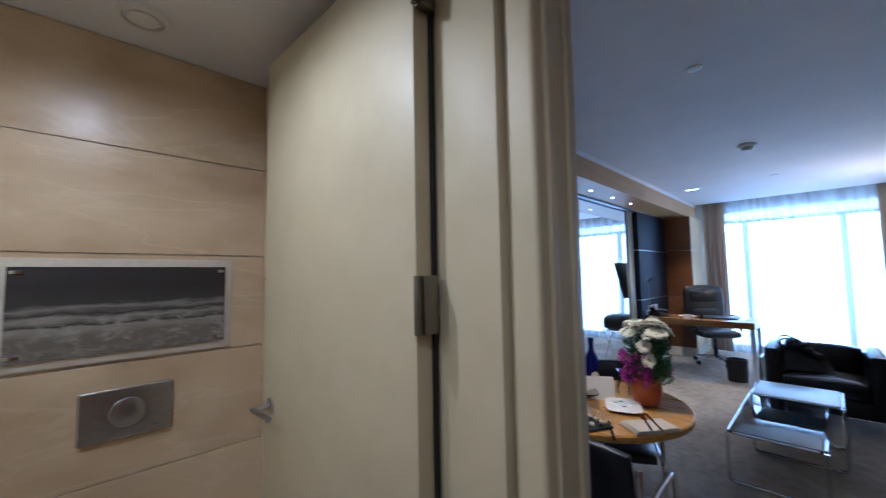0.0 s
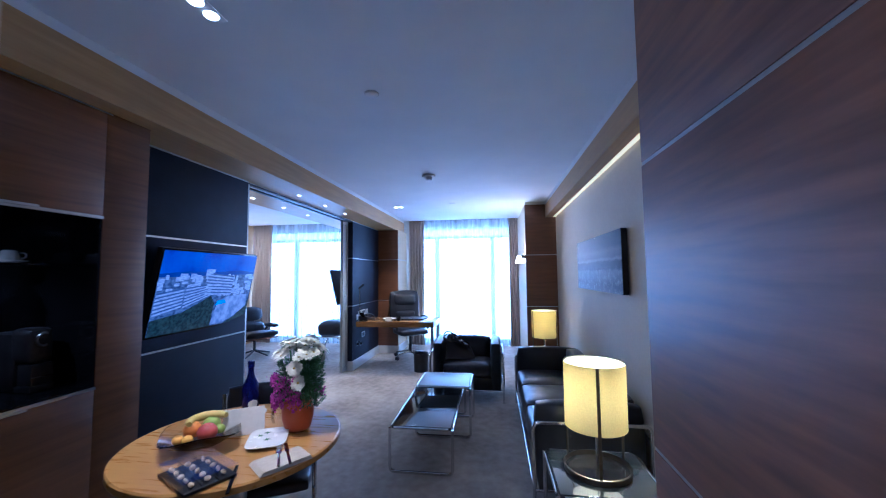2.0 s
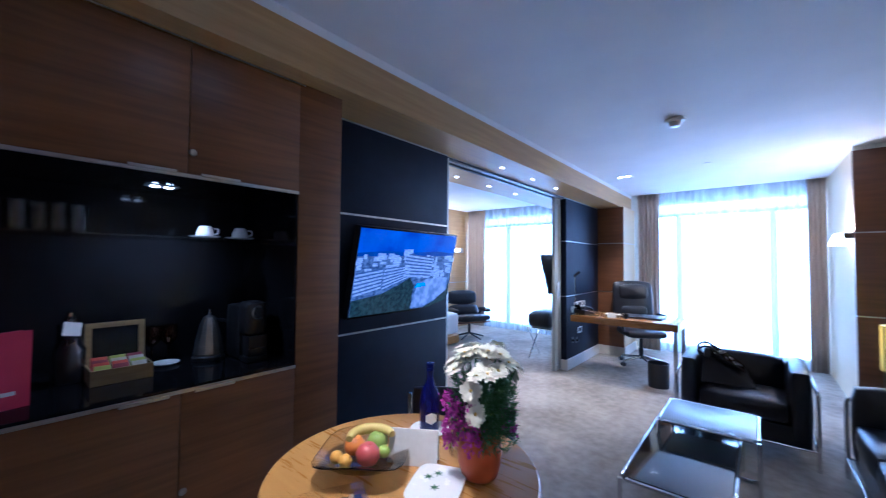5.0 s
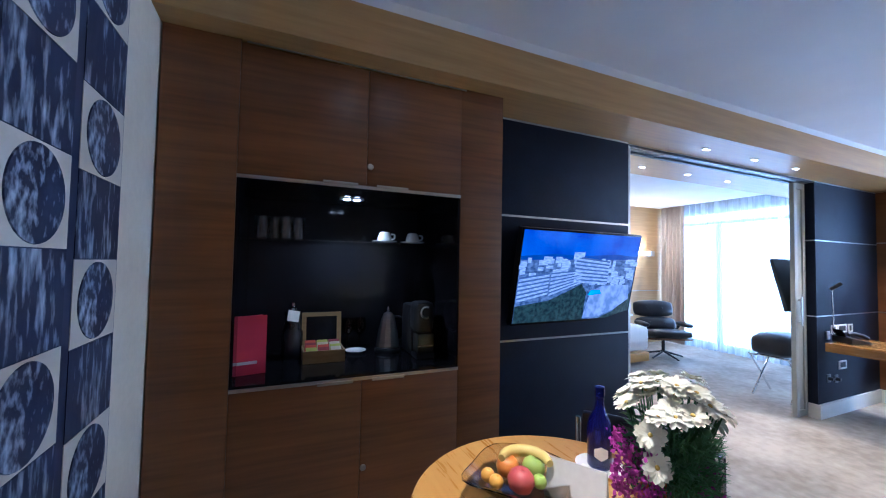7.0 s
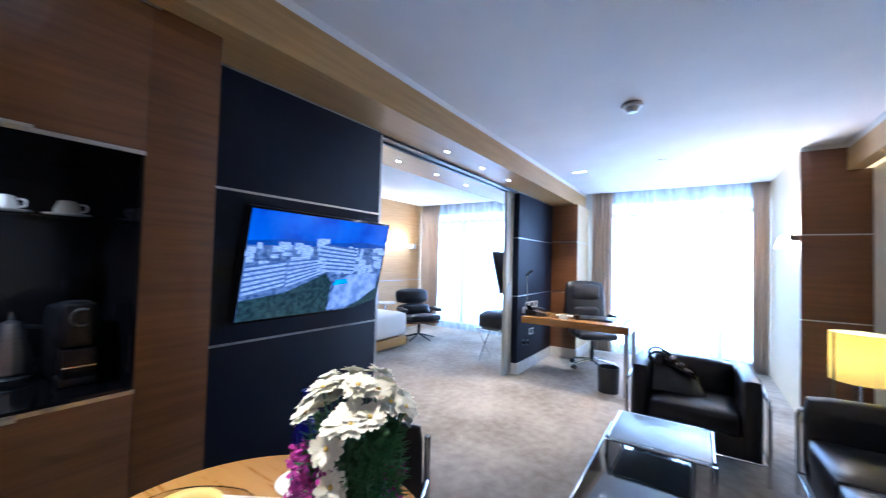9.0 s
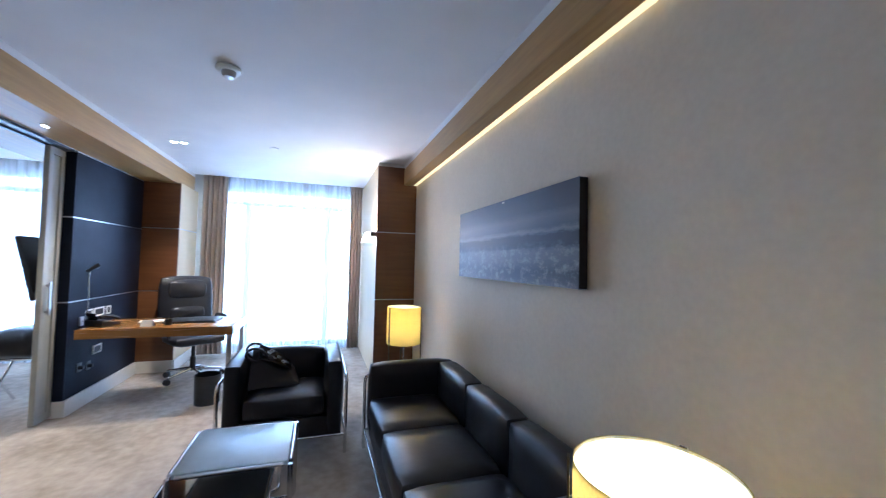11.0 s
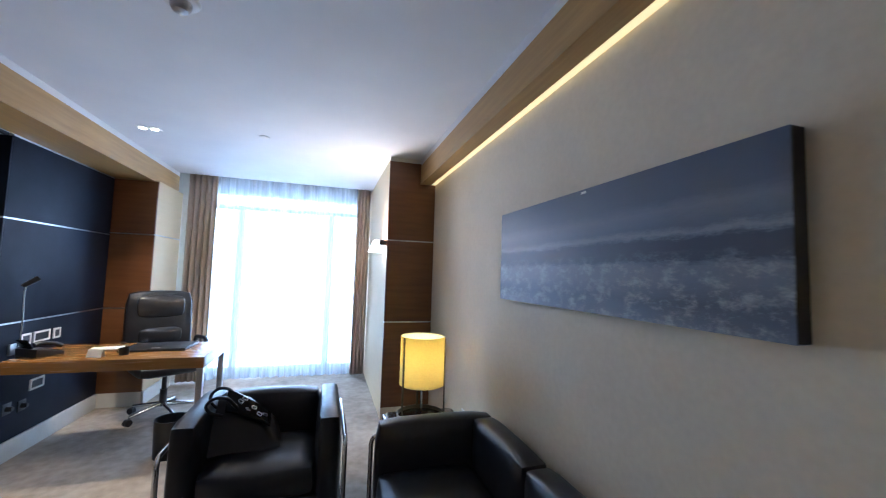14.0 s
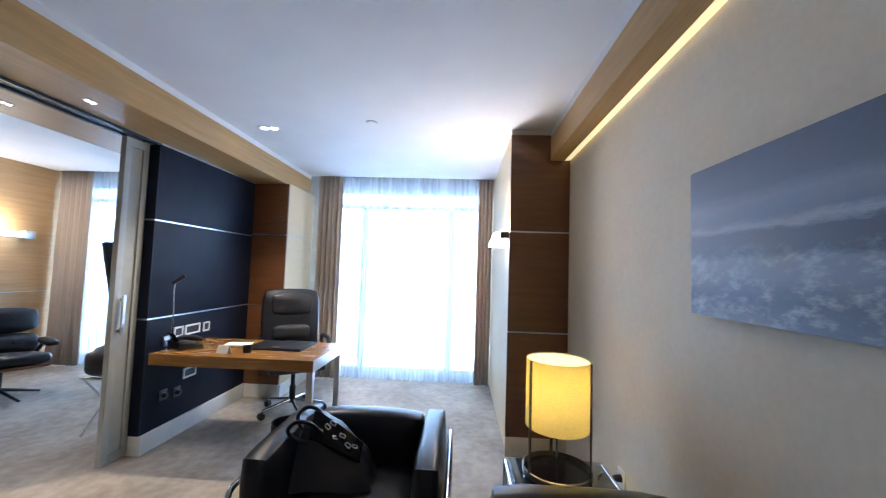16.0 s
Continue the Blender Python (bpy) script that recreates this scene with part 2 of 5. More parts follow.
def tube(bm, pts, r, seg=10, bend=0.0, closed=False):
    """A pipe along straight runs, its corners rounded to the radius bend."""
    pts = [Vector(p) for p in pts]
    path = []
    n = len(pts)
    for i, p in enumerate(pts):
        if bend and (closed or 0 < i < n - 1):
            u, w = (pts[i - 1] - p), (pts[(i + 1) % n] - p)
            k = min(bend, u.length / 2.1, w.length / 2.1)
            a, b = p + u.normalized() * k, p + w.normalized() * k
            path += [a.lerp(p, s / 4).lerp(p.lerp(b, s / 4), s / 4) for s in range(5)]
        else:
            path.append(p)
    rings = []
    count = len(path)
    side = None
    for i, p in enumerate(path):
        before = path[i - 1] if (i or closed) else p
        after = path[(i + 1) % count] if (i < count - 1 or closed) else p
        d = (after - before).normalized()
        if side is None:
            side = d.orthogonal().normalized()
        side = (side - d * side.dot(d)).normalized()
        up = d.cross(side)
        rings.append([bm.verts.new(p + (side * math.cos(2 * math.pi * k / seg) + up * math.sin(2 * math.pi * k / seg)) * r) for k in range(seg)])
    pairs = list(zip(rings, rings[1:])) + ([(rings[-1], rings[0])] if closed else [])
    for a, b in pairs:
        for k in range(seg):
            bm.faces.new((a[k], a[(k + 1) % seg], b[(k + 1) % seg], b[k]))
    if not closed:
        bm.faces.new(rings[0][::-1])
        bm.faces.new(rings[-1])
    return bm


def lathe(bm, profile, seg=28, cx=0.0, cy=0.0):
    """A turned shape from (radius, height) pairs."""
    rings = [[bm.verts.new((cx + max(r, 1e-4) * math.cos(2 * math.pi * k / seg), cy + max(r, 1e-4) * math.sin(2 * math.pi * k / seg), z)) for k in range(seg)] for r, z in profile]
    for a, b in zip(rings, rings[1:]):
        for k in range(seg):
            bm.faces.new((a[k], a[(k + 1) % seg], b[(k + 1) % seg], b[k]))
    return bm


def turned(profile, seg=28, cx=0.0, cy=0.0):
    return lathe(bmesh.new(), profile, seg, cx, cy)


def mesh_of(name, bm, material, smooth=None):
    me = bpy.data.meshes.new(name)
    bmesh.ops.recalc_face_normals(bm, faces=bm.faces)
    bm.to_mesh(me)
    bm.free()
    me.materials.append(material)
    for p in me.polygons:
        p.use_smooth = True
    if smooth is not False:
        me.set_sharp_from_angle(angle=radians(smooth or 38))
    return me


def part(name, bm, material, parent, label="", smooth=None):
    ob = new(name, mesh_of(name, bm, material, smooth))
    ob.parent = parent
    if label:
        ob["label"] = label
    return ob


def thing(name, m, label, category, group=""):
    ob = new(name)
    ob.empty_display_size = 0.1
    ob.matrix_world = m
    return tagged(ob, label, category, group)


def solo(name, bm, material, label, category, m=None, group="", smooth=None):
    ob = new(name, mesh_of(name, bm, material, smooth))
    if m is not None:
        ob.matrix_world = m
    return tagged(ob, label, category, group)


def setting(name, bm, material, label, category):
    ob = new(name, mesh_of(name, bm, material))
    return tagged(ob, label, category, kind="structure")


# ---- the shell ----
H = 2.60
XW = 8.60          # outer face of the window wall
YS, YN = -1.12, 2.05
floor = setting("floor", cube(-1.6, XW, -1.4, 5.7, -0.12, 0), CARPET, "mottled taupe carpet over the whole suite", "floor")
ceiling = setting("ceiling", cube(-1.6, 8.20, -1.4, 5.7, H, H + 0.12), CEIL, "smooth white painted ceiling", "ceiling")
setting("ceiling_pocket", cube(8.20, XW, -1.4, 5.7, H + 0.10, H + 0.16), CEIL, "curtain pocket above the windows", "ceiling")
setting("wall_south", cube(-1.6, 6.52, -1.30, YS, 0, H), CREAM, "cream wallpapered wall behind the sofa", "wall")
setting("wall_south_return", cube(6.53, XW, -1.30, -0.66, 0, H), LINEN, "pale linen wallpapered pier beside the window", "wall")
setting("wall_west", cube(-1.75, -1.6, -1.4, 5.7, 0, H), CREAM, "plain cream wall closing the corridor", "wall")
setting("wall_bedroom_north", cube(-1.6, XW, 5.22, 5.7, 0, H), TAN, "bedroom wall with warm lamplight in its tan colour and a steel inlay", "wall")
setting("wall_bedroom_west", cube(3.40, 3.55, 2.22, 5.5, 0, H), LINEN, "plain bedroom wall behind the bed head", "wall")
# window wall: spandrel below, lintel above, piers between
setting("wall_window_pier", cube(8.45, XW, 1.62, 2.30, 0, H + 0.1), PAINT, "white pier between the two windows", "wall")
setting("wall_window_pier_end", cube(8.45, XW, -1.3, -0.62, 0, H + 0.1), PAINT, "white pier at the window's end", "wall")
setting("wall_window_pier_north", cube(8.45, XW, 5.2, 5.7, 0, H + 0.1), PAINT, "white pier at the bedroom corner", "wall")
setting("lintel", cube(8.45, XW, -0.62, 1.62, 2.49, H + 0.1), PAINT, "white lintel over the window", "wall")
setting("wall_parapet", cube(8.45, XW, -0.62, 1.62, 0, 0.06), PAINT, "low white parapet under the window", "wall")
setting("wall_parapet_bedroom", cube(8.45, XW, 2.30, 5.2, 0, 0.06), PAINT, "low white parapet under the bedroom window", "wall")
setting("lintel_bedroom", cube(8.45, XW, 2.30, 5.2, 2.49, H + 0.1), PAINT, "white lintel over the bedroom window", "wall")


def window(name, y0, y1, mullions, label):
    w = thing(name, pose(8.54, 0, 0), label, "window")
    w["kind"] = "structure"
    f = bmesh.new()
    for a, b in ((y0, y0 + 0.06), (y1 - 0.06, y1)):
        box(f, -0.03, 0.03, a, b, 0.062, 2.488)
    for z in (0.062, 2.235, 2.432):
        box(f, -0.03, 0.03, y0 + 0.06, y1 - 0.06, z, z + 0.055)
    part("window_frame", f, PAINT, w)
    edges = [y0 + 0.06, *mullions, y1 - 0.06]
    for y in mullions:
        part("mullion", cube(-0.028, 0.028, y - 0.045, y + 0.045, 0.117, 2.235), PAINT, w)
    for a, b in zip(edges, edges[1:]):
        p = part("pane", cube(-0.004, 0.004, a + 0.032, b - 0.032, 0.12, 2.23), PANE, w)
        p.visible_shadow = False
    return w


window("window_1", -0.62, 1.62, (-0.12, 1.06), "tall white-framed window behind sheer curtains")
window("window_2", 2.30, 5.2, (3.2, 4.3), "tall white-framed bedroom window behind sheer curtains")
setting("backdrop", cube(13.0, 13.1, -8, 14, -4, 9), OUTSIDE, "overexposed daylight beyond the windows", "backdrop")

# dividing wall towards the bedroom: blue panels either side of the sliding door
setting("wall_divider_tv", cube(2.30, 3.60, YN + 0.004, 2.22, 0, H), PAINT, "dividing wall behind the television", "wall")
setting("wall_behind_minibar", cube(0.72, 3.40, 2.47, 2.60, 0, H), PAINT, "wall behind the minibar niche", "wall")
setting("wall_divider_desk", cube(6.20, 7.55, YN + 0.024, 2.22, 0, H), PAINT, "dividing wall behind the desk", "wall")
setting("wall_pier", cube(7.52, 8.20, 1.665, 2.22, 0, 2.338), LINEN, "linen covered pier beside the window", "wall")
setting("header", cube(3.60, 6.20, 2.075, 2.22, 2.34, H), BEAM, "veneered header above the sliding door", "wall")
setting("beam_bedroom", cube(3.42, 8.18, 2.224, 2.70, 2.342, 2.598), BEAM, "honey veneered bedroom soffit with recessed downlights", "beam")
beam = setting("beam", cube(0.9, 8.20, 1.715, 2.072, 2.34, 2.55), BEAM, "honey veneered beam with recessed downlights", "beam")
setting("beam_top", cube(0.9, 8.20, 1.718, 2.072, 2.55, H), CEIL, "white plaster band above the beam", "trim")
setting("beam_cove_top", cube(1.712, 6.52, -1.07, -0.963, 2.54, H), CEIL, "white plaster band above the cove", "trim")
setting("beam_cove", cube(1.712, 6.52, -1.07, -0.96, 2.345, 2.54), BEAM, "honey veneered cove box above the sofa wall", "beam")
setting("cove_light", cube(1.712, 6.515, -1.116, -1.074, 2.350, 2.365), COVE, "glowing warm cove light strip", "light strip")


def blue_panel(name, x0, x1, y, label):
    w = thing(name, pose(0, y, 0), label, "wall panel")
    w["kind"] = "structure"
    for z0, z1 in ((0.14 if x0 > 5 else 0.02, 0.985), (0.997, 1.735), (1.747, 2.322)):
        part("panel", cube(x0, x1, -0.016, 0.0, z0, z1, 0.002), BLUE, w)
    for z in (0.985, 1.735, 2.322):
        part("inlay", cube(x0, x1, -0.014, 0.0, z, z + 0.012), STEEL, w, "thin steel inlay strip")
    return w


blue_panel("trim_tv_panel", 2.42, 3.60, YN + 0.004, "navy leather wall panels with steel inlays")
blue_panel("trim_desk_panel", 6.20, 7.52, 2.074, "navy leather wall panels behind the desk")
setting("baseboard", cube(6.20, 7.52, 2.040, 2.058, 0, 0.14, 0.002), PAINT, "white painted baseboard under the blue panel", "baseboard")
pier = thing("trim_pier_cladding", pose(7.52, 0, 0), "walnut veneered pier face with steel inlays", "wall panel")
pier["kind"] = "structure"
for z0, z1 in ((0.14, 0.985), (0.997, 1.755), (1.767, 2.328)):
    part("panel", cube(-0.02, -0.001, 1.668, 2.055, z0, z1, 0.002), WOOD_END, pier)
for z in (0.985, 1.755):
    part("inlay", cube(-0.018, -0.001, 1.668, 2.055, z, z + 0.012), STEEL, pier, "thin steel inlay strip")
part("plinth", cube(-0.022, -0.001, 1.668, 2.055, 0, 0.14), PAINT, pier, "white plinth")
setting("trim_pier_inlay", cube(7.505, 8.20, 1.658, 1.664, 1.755, 1.767), STEEL, "thin steel inlay on the pier", "trim")
setting("baseboard_pier", cube(7.505, 8.20, 1.650, 1.664, 0, 0.14), PAINT, "white baseboard on the pier", "baseboard")

column = thing("trim_column_cladding", pose(6.53, 0, 0), "walnut veneered column with steel inlays", "column")
column["kind"] = "structure"
for z0, z1 in ((0.15, 0.955), (0.967, 1.755), (1.767, 2.555)):
    part("panel", cube(-0.025, -0.001, -1.118, -0.645, z0, z1, 0.003), WOOD_END, column)
for z in (0.955, 1.755):
    part("inlay", cube(-0.022, -0.001, -1.118, -0.645, z, z + 0.012), STEEL, column, "thin steel inlay strip")
part("cap", cube(-0.018, -0.001, -1.118, -0.65, 2.557, 2.598), PAINT, column, "white shadow gap above")
part("plinth", cube(-0.022, -0.001, -1.118, -0.645, 0, 0.15), STONE, column, "stone plinth")

hall = thing("trim_hall_cladding", pose(0, -0.60, 0), "walnut veneered corridor wall with steel inlays", "wall panel")
hall["kind"] = "structure"
for z0, z1 in ((0.0, 0.965), (0.977, 1.795), (1.807, 2.598)):
    part("panel", cube(-1.6, 1.71, -0.517, 0, z0, z1, 0.002), WOOD_UP, hall)
for z in (0.965, 1.795):
    part("inlay", cube(-1.6, 1.708, -0.51, -0.003, z, z + 0.012), STEEL, hall, "thin steel inlay strip")

# bathroom block beside the corridor
BX, BY = 0.91, 0.48
setting("wall_bath_east", cube(0.72, BX, 0.70, 2.05, 0, H), CREAM, "cream wall with the printed artwork", "wall")
setting("wall_bath_post", cube(0.80, BX, BY, 0.70, 0, H), CREAM, "cream wall end beside the bathroom door", "wall")
setting("wall_bath_door_head", cube(-0.20, 0.80, BY + 0.03, 0.66, 2.202, H), CREAM, "wall above the bathroom door", "wall")
setting("wall_bath_south", cube(-1.6, -0.20, BY, 0.66, 0, H), CREAM, "cream corridor wall", "wall")
setting("wall_bath_north", cube(-1.6, 0.72, 1.76, 1.95, 0, H), GROUT, "tiled bathroom wall", "wall")
setting("wall_bath_west", cube(-1.6, -1.0, 0.66, 1.76, 0, H), GROUT, "plain bathroom end wall", "wall")
setting("ceiling_bath", cube(-1.0, 0.72, 0.66, 1.76, 2.24, 2.32), CEIL, "white bathroom ceiling with a round vent", "ceiling")
# unseen pale slab, added to bounce downlight onto the lower bathroom wall
setting("floor_bath", cube(-1.0, 0.71, 0.662, 1.75, 0.0, 0.008), TILE, "unseen pale tile slab added to bounce light in the bathroom", "floor")
frame_b = thing("door_frame", pose(0, 0, 0), "ivory lacquered bathroom door frame", "door frame")
frame_b["kind"] = "structure"
f = bmesh.new()
box(f, 0.715, 0.80, 0.532, 0.70, 0, 2.20, 0.004)
part("jamb", f, DOORPAINT, frame_b)
# black strip imitates the deep shade between door leaf and jamb
part("gap_shade", cube(0.7035, 0.7145, 0.7005, 0.716, 0, 2.18), BLACK, frame_b, "black strip standing in for the shade in the hinge gap")
f = bmesh.new()
box(f, 0.735, 0.90, 0.462, 0.528, 0, 2.28, 0.012, 3)
part("architrave", f, DOORPAINT, frame_b)
part("bead", cube(0.765, 0.785, 0.452, 0.4615, 0, 2.28, 0.003), DOORPAINT, frame_b)
part("bead", cube(0.845, 0.86, 0.452, 0.4615, 0, 2.28, 0.003), DOORPAINT, frame_b)
part("jamb", cube(-0.20, -0.15, 0.50, 0.66, 0, 2.20, 0.004), DOORPAINT, frame_b)
door = thing("door_1", pose(0.703, 0.694, 0, 0, 0, 92.0), "ivory lacquered bathroom door standing open", "door")
door["kind"] = "structure"
part("leaf", cube(0.012, 0.79, 0.0, 0.045, 0.01, 2.185, 0.003), DOORPAINT, door)
hd = bmesh.new()
rod(hd, (0.73, 0.045, 1.0), (0.73, 0.10, 1.0), 0.009)
rod(hd, (0.735, 0.10, 1.0), (0.61, 0.10, 1.0), 0.009)
rod(hd, (0.73, 0.045, 1.0), (0.73, 0.05, 1.0), 0.026, 20)
part("door_handle", hd, STEEL, door, "satin steel lever handle")
for z in (0.25, 1.30, 2.0):
    hg = bmesh.new()
    box(hg, -0.012, 0.010, 0.004, 0.043, z, z + 0.12, 0.002)
    rod(hg, (0.0, 0.052, z), (0.0, 0.052, z + 0.12), 0.008)
    part("hinge", hg, HINGE, door, "dull nickel hinge")

# ---- lights seen in the ceiling ----


def downlight(x, y, z, label, along_x=True, energy=26, heads=2, cone=75, tint=WARM, size=1.0):
    d = thing("downlight", pose(x, y, z, 0, 0, 0 if along_x else 90), label, "downlight", "recessed ceiling downlights")
    n = heads
    part("trim", cube(-0.045 * n * size, 0.045 * n * size, -0.042 * size, 0.042 * size, -0.006, -0.001, 0.002), PAINT, d, "white trim plate")
    for k in range(n):
        cx = (k - (n - 1) / 2) * 0.085
        part("lens", turned([(0, -0.0105), (0.026 * size, -0.0105), (0.030 * size, -0.0065)], 20, cx * size), LED, d, "glowing lens")
    lamp("downlight_lamp", "SPOT", energy, tint, look((x, y, z - 0.03), (x + 0.001, y, 0)), cone=cone, soft=0.035)
    return d


downlight(1.87, 1.03, H, "recessed twin downlight above the dining table", energy=130, cone=48)
downlight(6.545, 1.41, H, "recessed twin downlight above the desk", False, energy=150, cone=98)
for x in (4.25, 4.87, 5.49):
    downlight(x, 1.905, 2.34, "recessed twin downlight in the veneered beam", energy=22, size=0.38)
for x in (-0.5,):
    downlight(x, -0.25, H, "recessed corridor ceiling downlight", energy=45, cone=150, tint=(1, 0.83, 0.62))
for x in (-0.62, 0.16):
    downlight(x, 0.98, 2.24, "recessed bathroom ceiling downlight", energy=23, heads=1, cone=172, tint=(1, 0.83, 0.62))
for x in (4.29, 4.905, 5.53):
    downlight(x, 2.475, 2.342, "recessed twin downlight in the bedroom soffit", energy=16, size=0.38)

# ---- curtains ----


def folds(x, y0, y1, z0, z1, waves, depth, rows=6, seed=1):
    """A hanging cloth whose pleats wander a little towards the hem."""
    bm = bmesh.new()
    rnd = random.Random(seed)
    n = waves * 8
    shift = [rnd.uniform(-0.5, 0.5) for _ in range(waves + 2)]
    grid = []
    for j in range(rows + 1):
        v = j / rows
        line = []
        for i in range(n + 1):
            u = i / n
            k = u * waves
            s = shift[int(k)] * (1 - v)
            d = depth * (0.55 + 0.45 * (1 - v)) * (1 + 0.35 * shift[int(k) + 1])
            line.append(bm.verts.new((x + d * math.sin(2 * math.pi * k + s), y0 + (y1 - y0) * u + 0.25 * d * math.sin(4 * math.pi * k), z0 + (z1 - z0) * v + (0.008 * s if j == 0 else 0))))
        grid.append(line)
    for a, b in zip(grid, grid[1:]):
        for i in range(n):
            bm.faces.new((a[i], a[i + 1], b[i + 1], b[i]))
    return bm


solo("sheer_curtain", folds(8.33, -0.58, 1.42, 0.012, 2.66, 19, 0.042, seed=3), SHEER, "white translucent sheer curtain before the window", "curtain", smooth=180)
solo("sheer_curtain", folds(8.33, 2.28, 4.90, 0.012, 2.66, 25, 0.042, seed=4), SHEER, "white translucent sheer curtain before the bedroom window", "curtain", smooth=180)
for y0, y1, w, s in ((1.30, 1.62, 5, 5), (-0.645, -0.46, 4, 6), (4.74, 5.19, 6, 7), (2.26, 2.6, 4, 8)):
    d = solo("drape", folds(8.25, y0, y1, 0.02, 2.66, w, 0.035, seed=s), DRAPE, "taupe pleated drape drawn aside", "curtain", group="drapes at the windows", smooth=180)
    md = d.modifiers.new("thick", "SOLIDIFY")
    md.thickness = 0.003
setting("curtain_rail", cube(8.23, 8.35, -0.655, 5.2, 2.665, 2.69), PAINT, "white curtain rail in the pocket", "rail")

# ---- sliding door ----
sd = thing("sliding_door", pose(6.075, 2.15, 0), "narrow glazed sliding door pushed open beside the desk wall", "door")
f = bmesh.new()
for a, b in ((-0.10, -0.05), (0.05, 0.10)):
    box(f, a, b, -0.02, 0.02, 0.02, 2.31, 0.003)
for z in (0.02, 2.25):
    box(f, -0.05, 0.05, -0.02, 0.02, z, z + 0.06)
part("stile_frame", f, GREYDOOR, sd)
part("leaf", cube(-0.049, 0.049, -0.008, 0.008, 0.081, 2.249), GREYDOOR, sd)
hb = bmesh.new()
box(hb, -0.06, -0.035, -0.052, -0.040, 0.90, 1.18, 0.003)
box(hb, -0.057, -0.038, -0.041, -0.020, 0.92, 0.94)
box(hb, -0.057, -0.038, -0.041, -0.020, 1.14, 1.16)
part("handle", hb, STEEL, sd, "flat steel pull handle")
tr = thing("sliding_track", pose(0, 0, 0), "dark aluminium double sliding track over the opening", "track")
for y in (2.078, 2.185):
    part("rail", cube(3.61, 6.19, y, y + 0.028, 2.318, 2.3365), BLACK, tr)
part("channel", cube(3.61, 6.19, 2.076, 2.218, 2.3370, 2.3390), STEEL, tr)
setting("trim_opening_jamb", cube(3.60, 3.635, 2.05, 2.225, 0, 2.316, 0.003), STEEL, "steel jamb at the blue panel's end", "trim")
end = thing("trim_panel_end", pose(6.199, 2.14, 0), "navy leather wall end with steel inlays", "wall panel")
end["kind"] = "structure"
for z0, z1 in ((0.14, 0.985), (0.997, 1.735), (1.747, 2.316)):
    part("panel", cube(-0.015, 0.0, -0.082, 0.082, z0, z1, 0.002), BLUE, end)
for z in (0.985, 1.735):
    part("inlay", cube(-0.013, 0.0, -0.082, 0.082, z, z + 0.012), STEEL, end, "thin steel inlay strip")
part("plinth", cube(-0.018, 0.0, -0.10, 0.082, 0, 0.14, 0.002), PAINT, end, "white plinth")

# ---- minibar cabinet ----
CX0, CX1, CY, CB = 0.915, 2.42, 1.83, 2.05
NX0, NX1, NZ0, NZ1 = 1.18, 2.175, 0.945, 1.78
cab = thing("minibar_cabinet", pose(0, 0, 0), "built-in walnut minibar cabinet with an open black niche", "cabinet")
part("side_panel", cube(CX0, NX0 - 0.0008, CY, CB, 0, 2.338, 0.001), WOOD, cab)
part("side_panel", cube(NX1 + 0.0008, CX1, CY, CB, 0, 2.338, 0.001), WOOD, cab)
for x0, x1 in ((NX0, 1.6992), (1.7008, NX1)):
    d = part("door", cube(x0, x1, CY, CY + 0.02, NZ1 + 0.012, 2.326, 0.0015), WOOD, cab)
    d2 = part("door", cube(x0, x1, CY, CY + 0.02, 0.06, NZ0 - 0.022, 0.0015), WOOD, cab)
for z in (1.88, 0.535):
    part("lock", turned([(0, 0), (0.012, 0), (0.014, 0.003), (0.014, 0.006)], 16), STEEL, cab, "small round lock").matrix_local = pose(1.715, CY - 0.006, z, -90)
part("plinth", cube(NX0, NX1, CY + 0.03, CB, 0, 0.058), BLACK, cab)
part("shelf_top", cube(NX0, NX1, CY + 0.021, 2.45, NZ1, NZ1 + 0.010), GLOSS, cab)
part("niche_side", cube(NX0, NX0 + 0.012, CY + 0.002, 2.45, NZ0, NZ1), GLOSS, cab, "black lacquer niche side")
part("niche_side", cube(NX1 - 0.012, NX1, CY + 0.002, 2.45, NZ0, NZ1), GLOSS, cab, "black lacquer niche side")
part("niche_back", cube(NX0, NX1, 2.44, 2.46, NZ0, NZ1), GLOSS, cab, "black lacquer niche back")
part("niche_counter", cube(NX0, NX1, CY + 0.002, 2.44, NZ0 - 0.018, NZ0), GLOSS, cab, "glossy black counter")
for z, up in ((NZ1 + 0.002, 1), (NZ0 - 0.018, -1)):
    part("edge_strip", cube(NX0, NX1, CY - 0.006, CY - 0.001, z - 0.006, z + 0.008), STEEL, cab, "steel edge strip")
    for cx in (1.585, 1.82):
        part("pull", cube(cx - 0.075, cx + 0.075, CY - 0.014, CY - 0.0065, z - 0.004 + 0.008 * up, z + 0.008 + 0.008 * up, 0.001), STEEL, cab, "steel edge pull")
part("shelf", cube(NX0 + 0.013, NX1 - 0.013, 2.12, 2.438, 1.545, 1.553), CLEAR, cab, "thin glass shelf").visible_shadow = False
part("top_inlay", cube(1.20, 2.20, CY - 0.003, CY - 0.001, 2.329, 2.336), STEEL, cab, "fine steel line")
nl = thing("downlight", pose(1.69, 2.15, NZ1), "small twin spotlight in the niche top", "downlight", "recessed ceiling downlights")
part("trim", cube(-0.06, 0.06, -0.025, 0.025, -0.005, -0.001), STEEL, nl)
for dx in (-0.026, 0.026):
    part("lens", turned([(0, -0.009), (0.015, -0.009), (0.018, -0.0055)], 16, dx), LED, nl, "glowing lens")
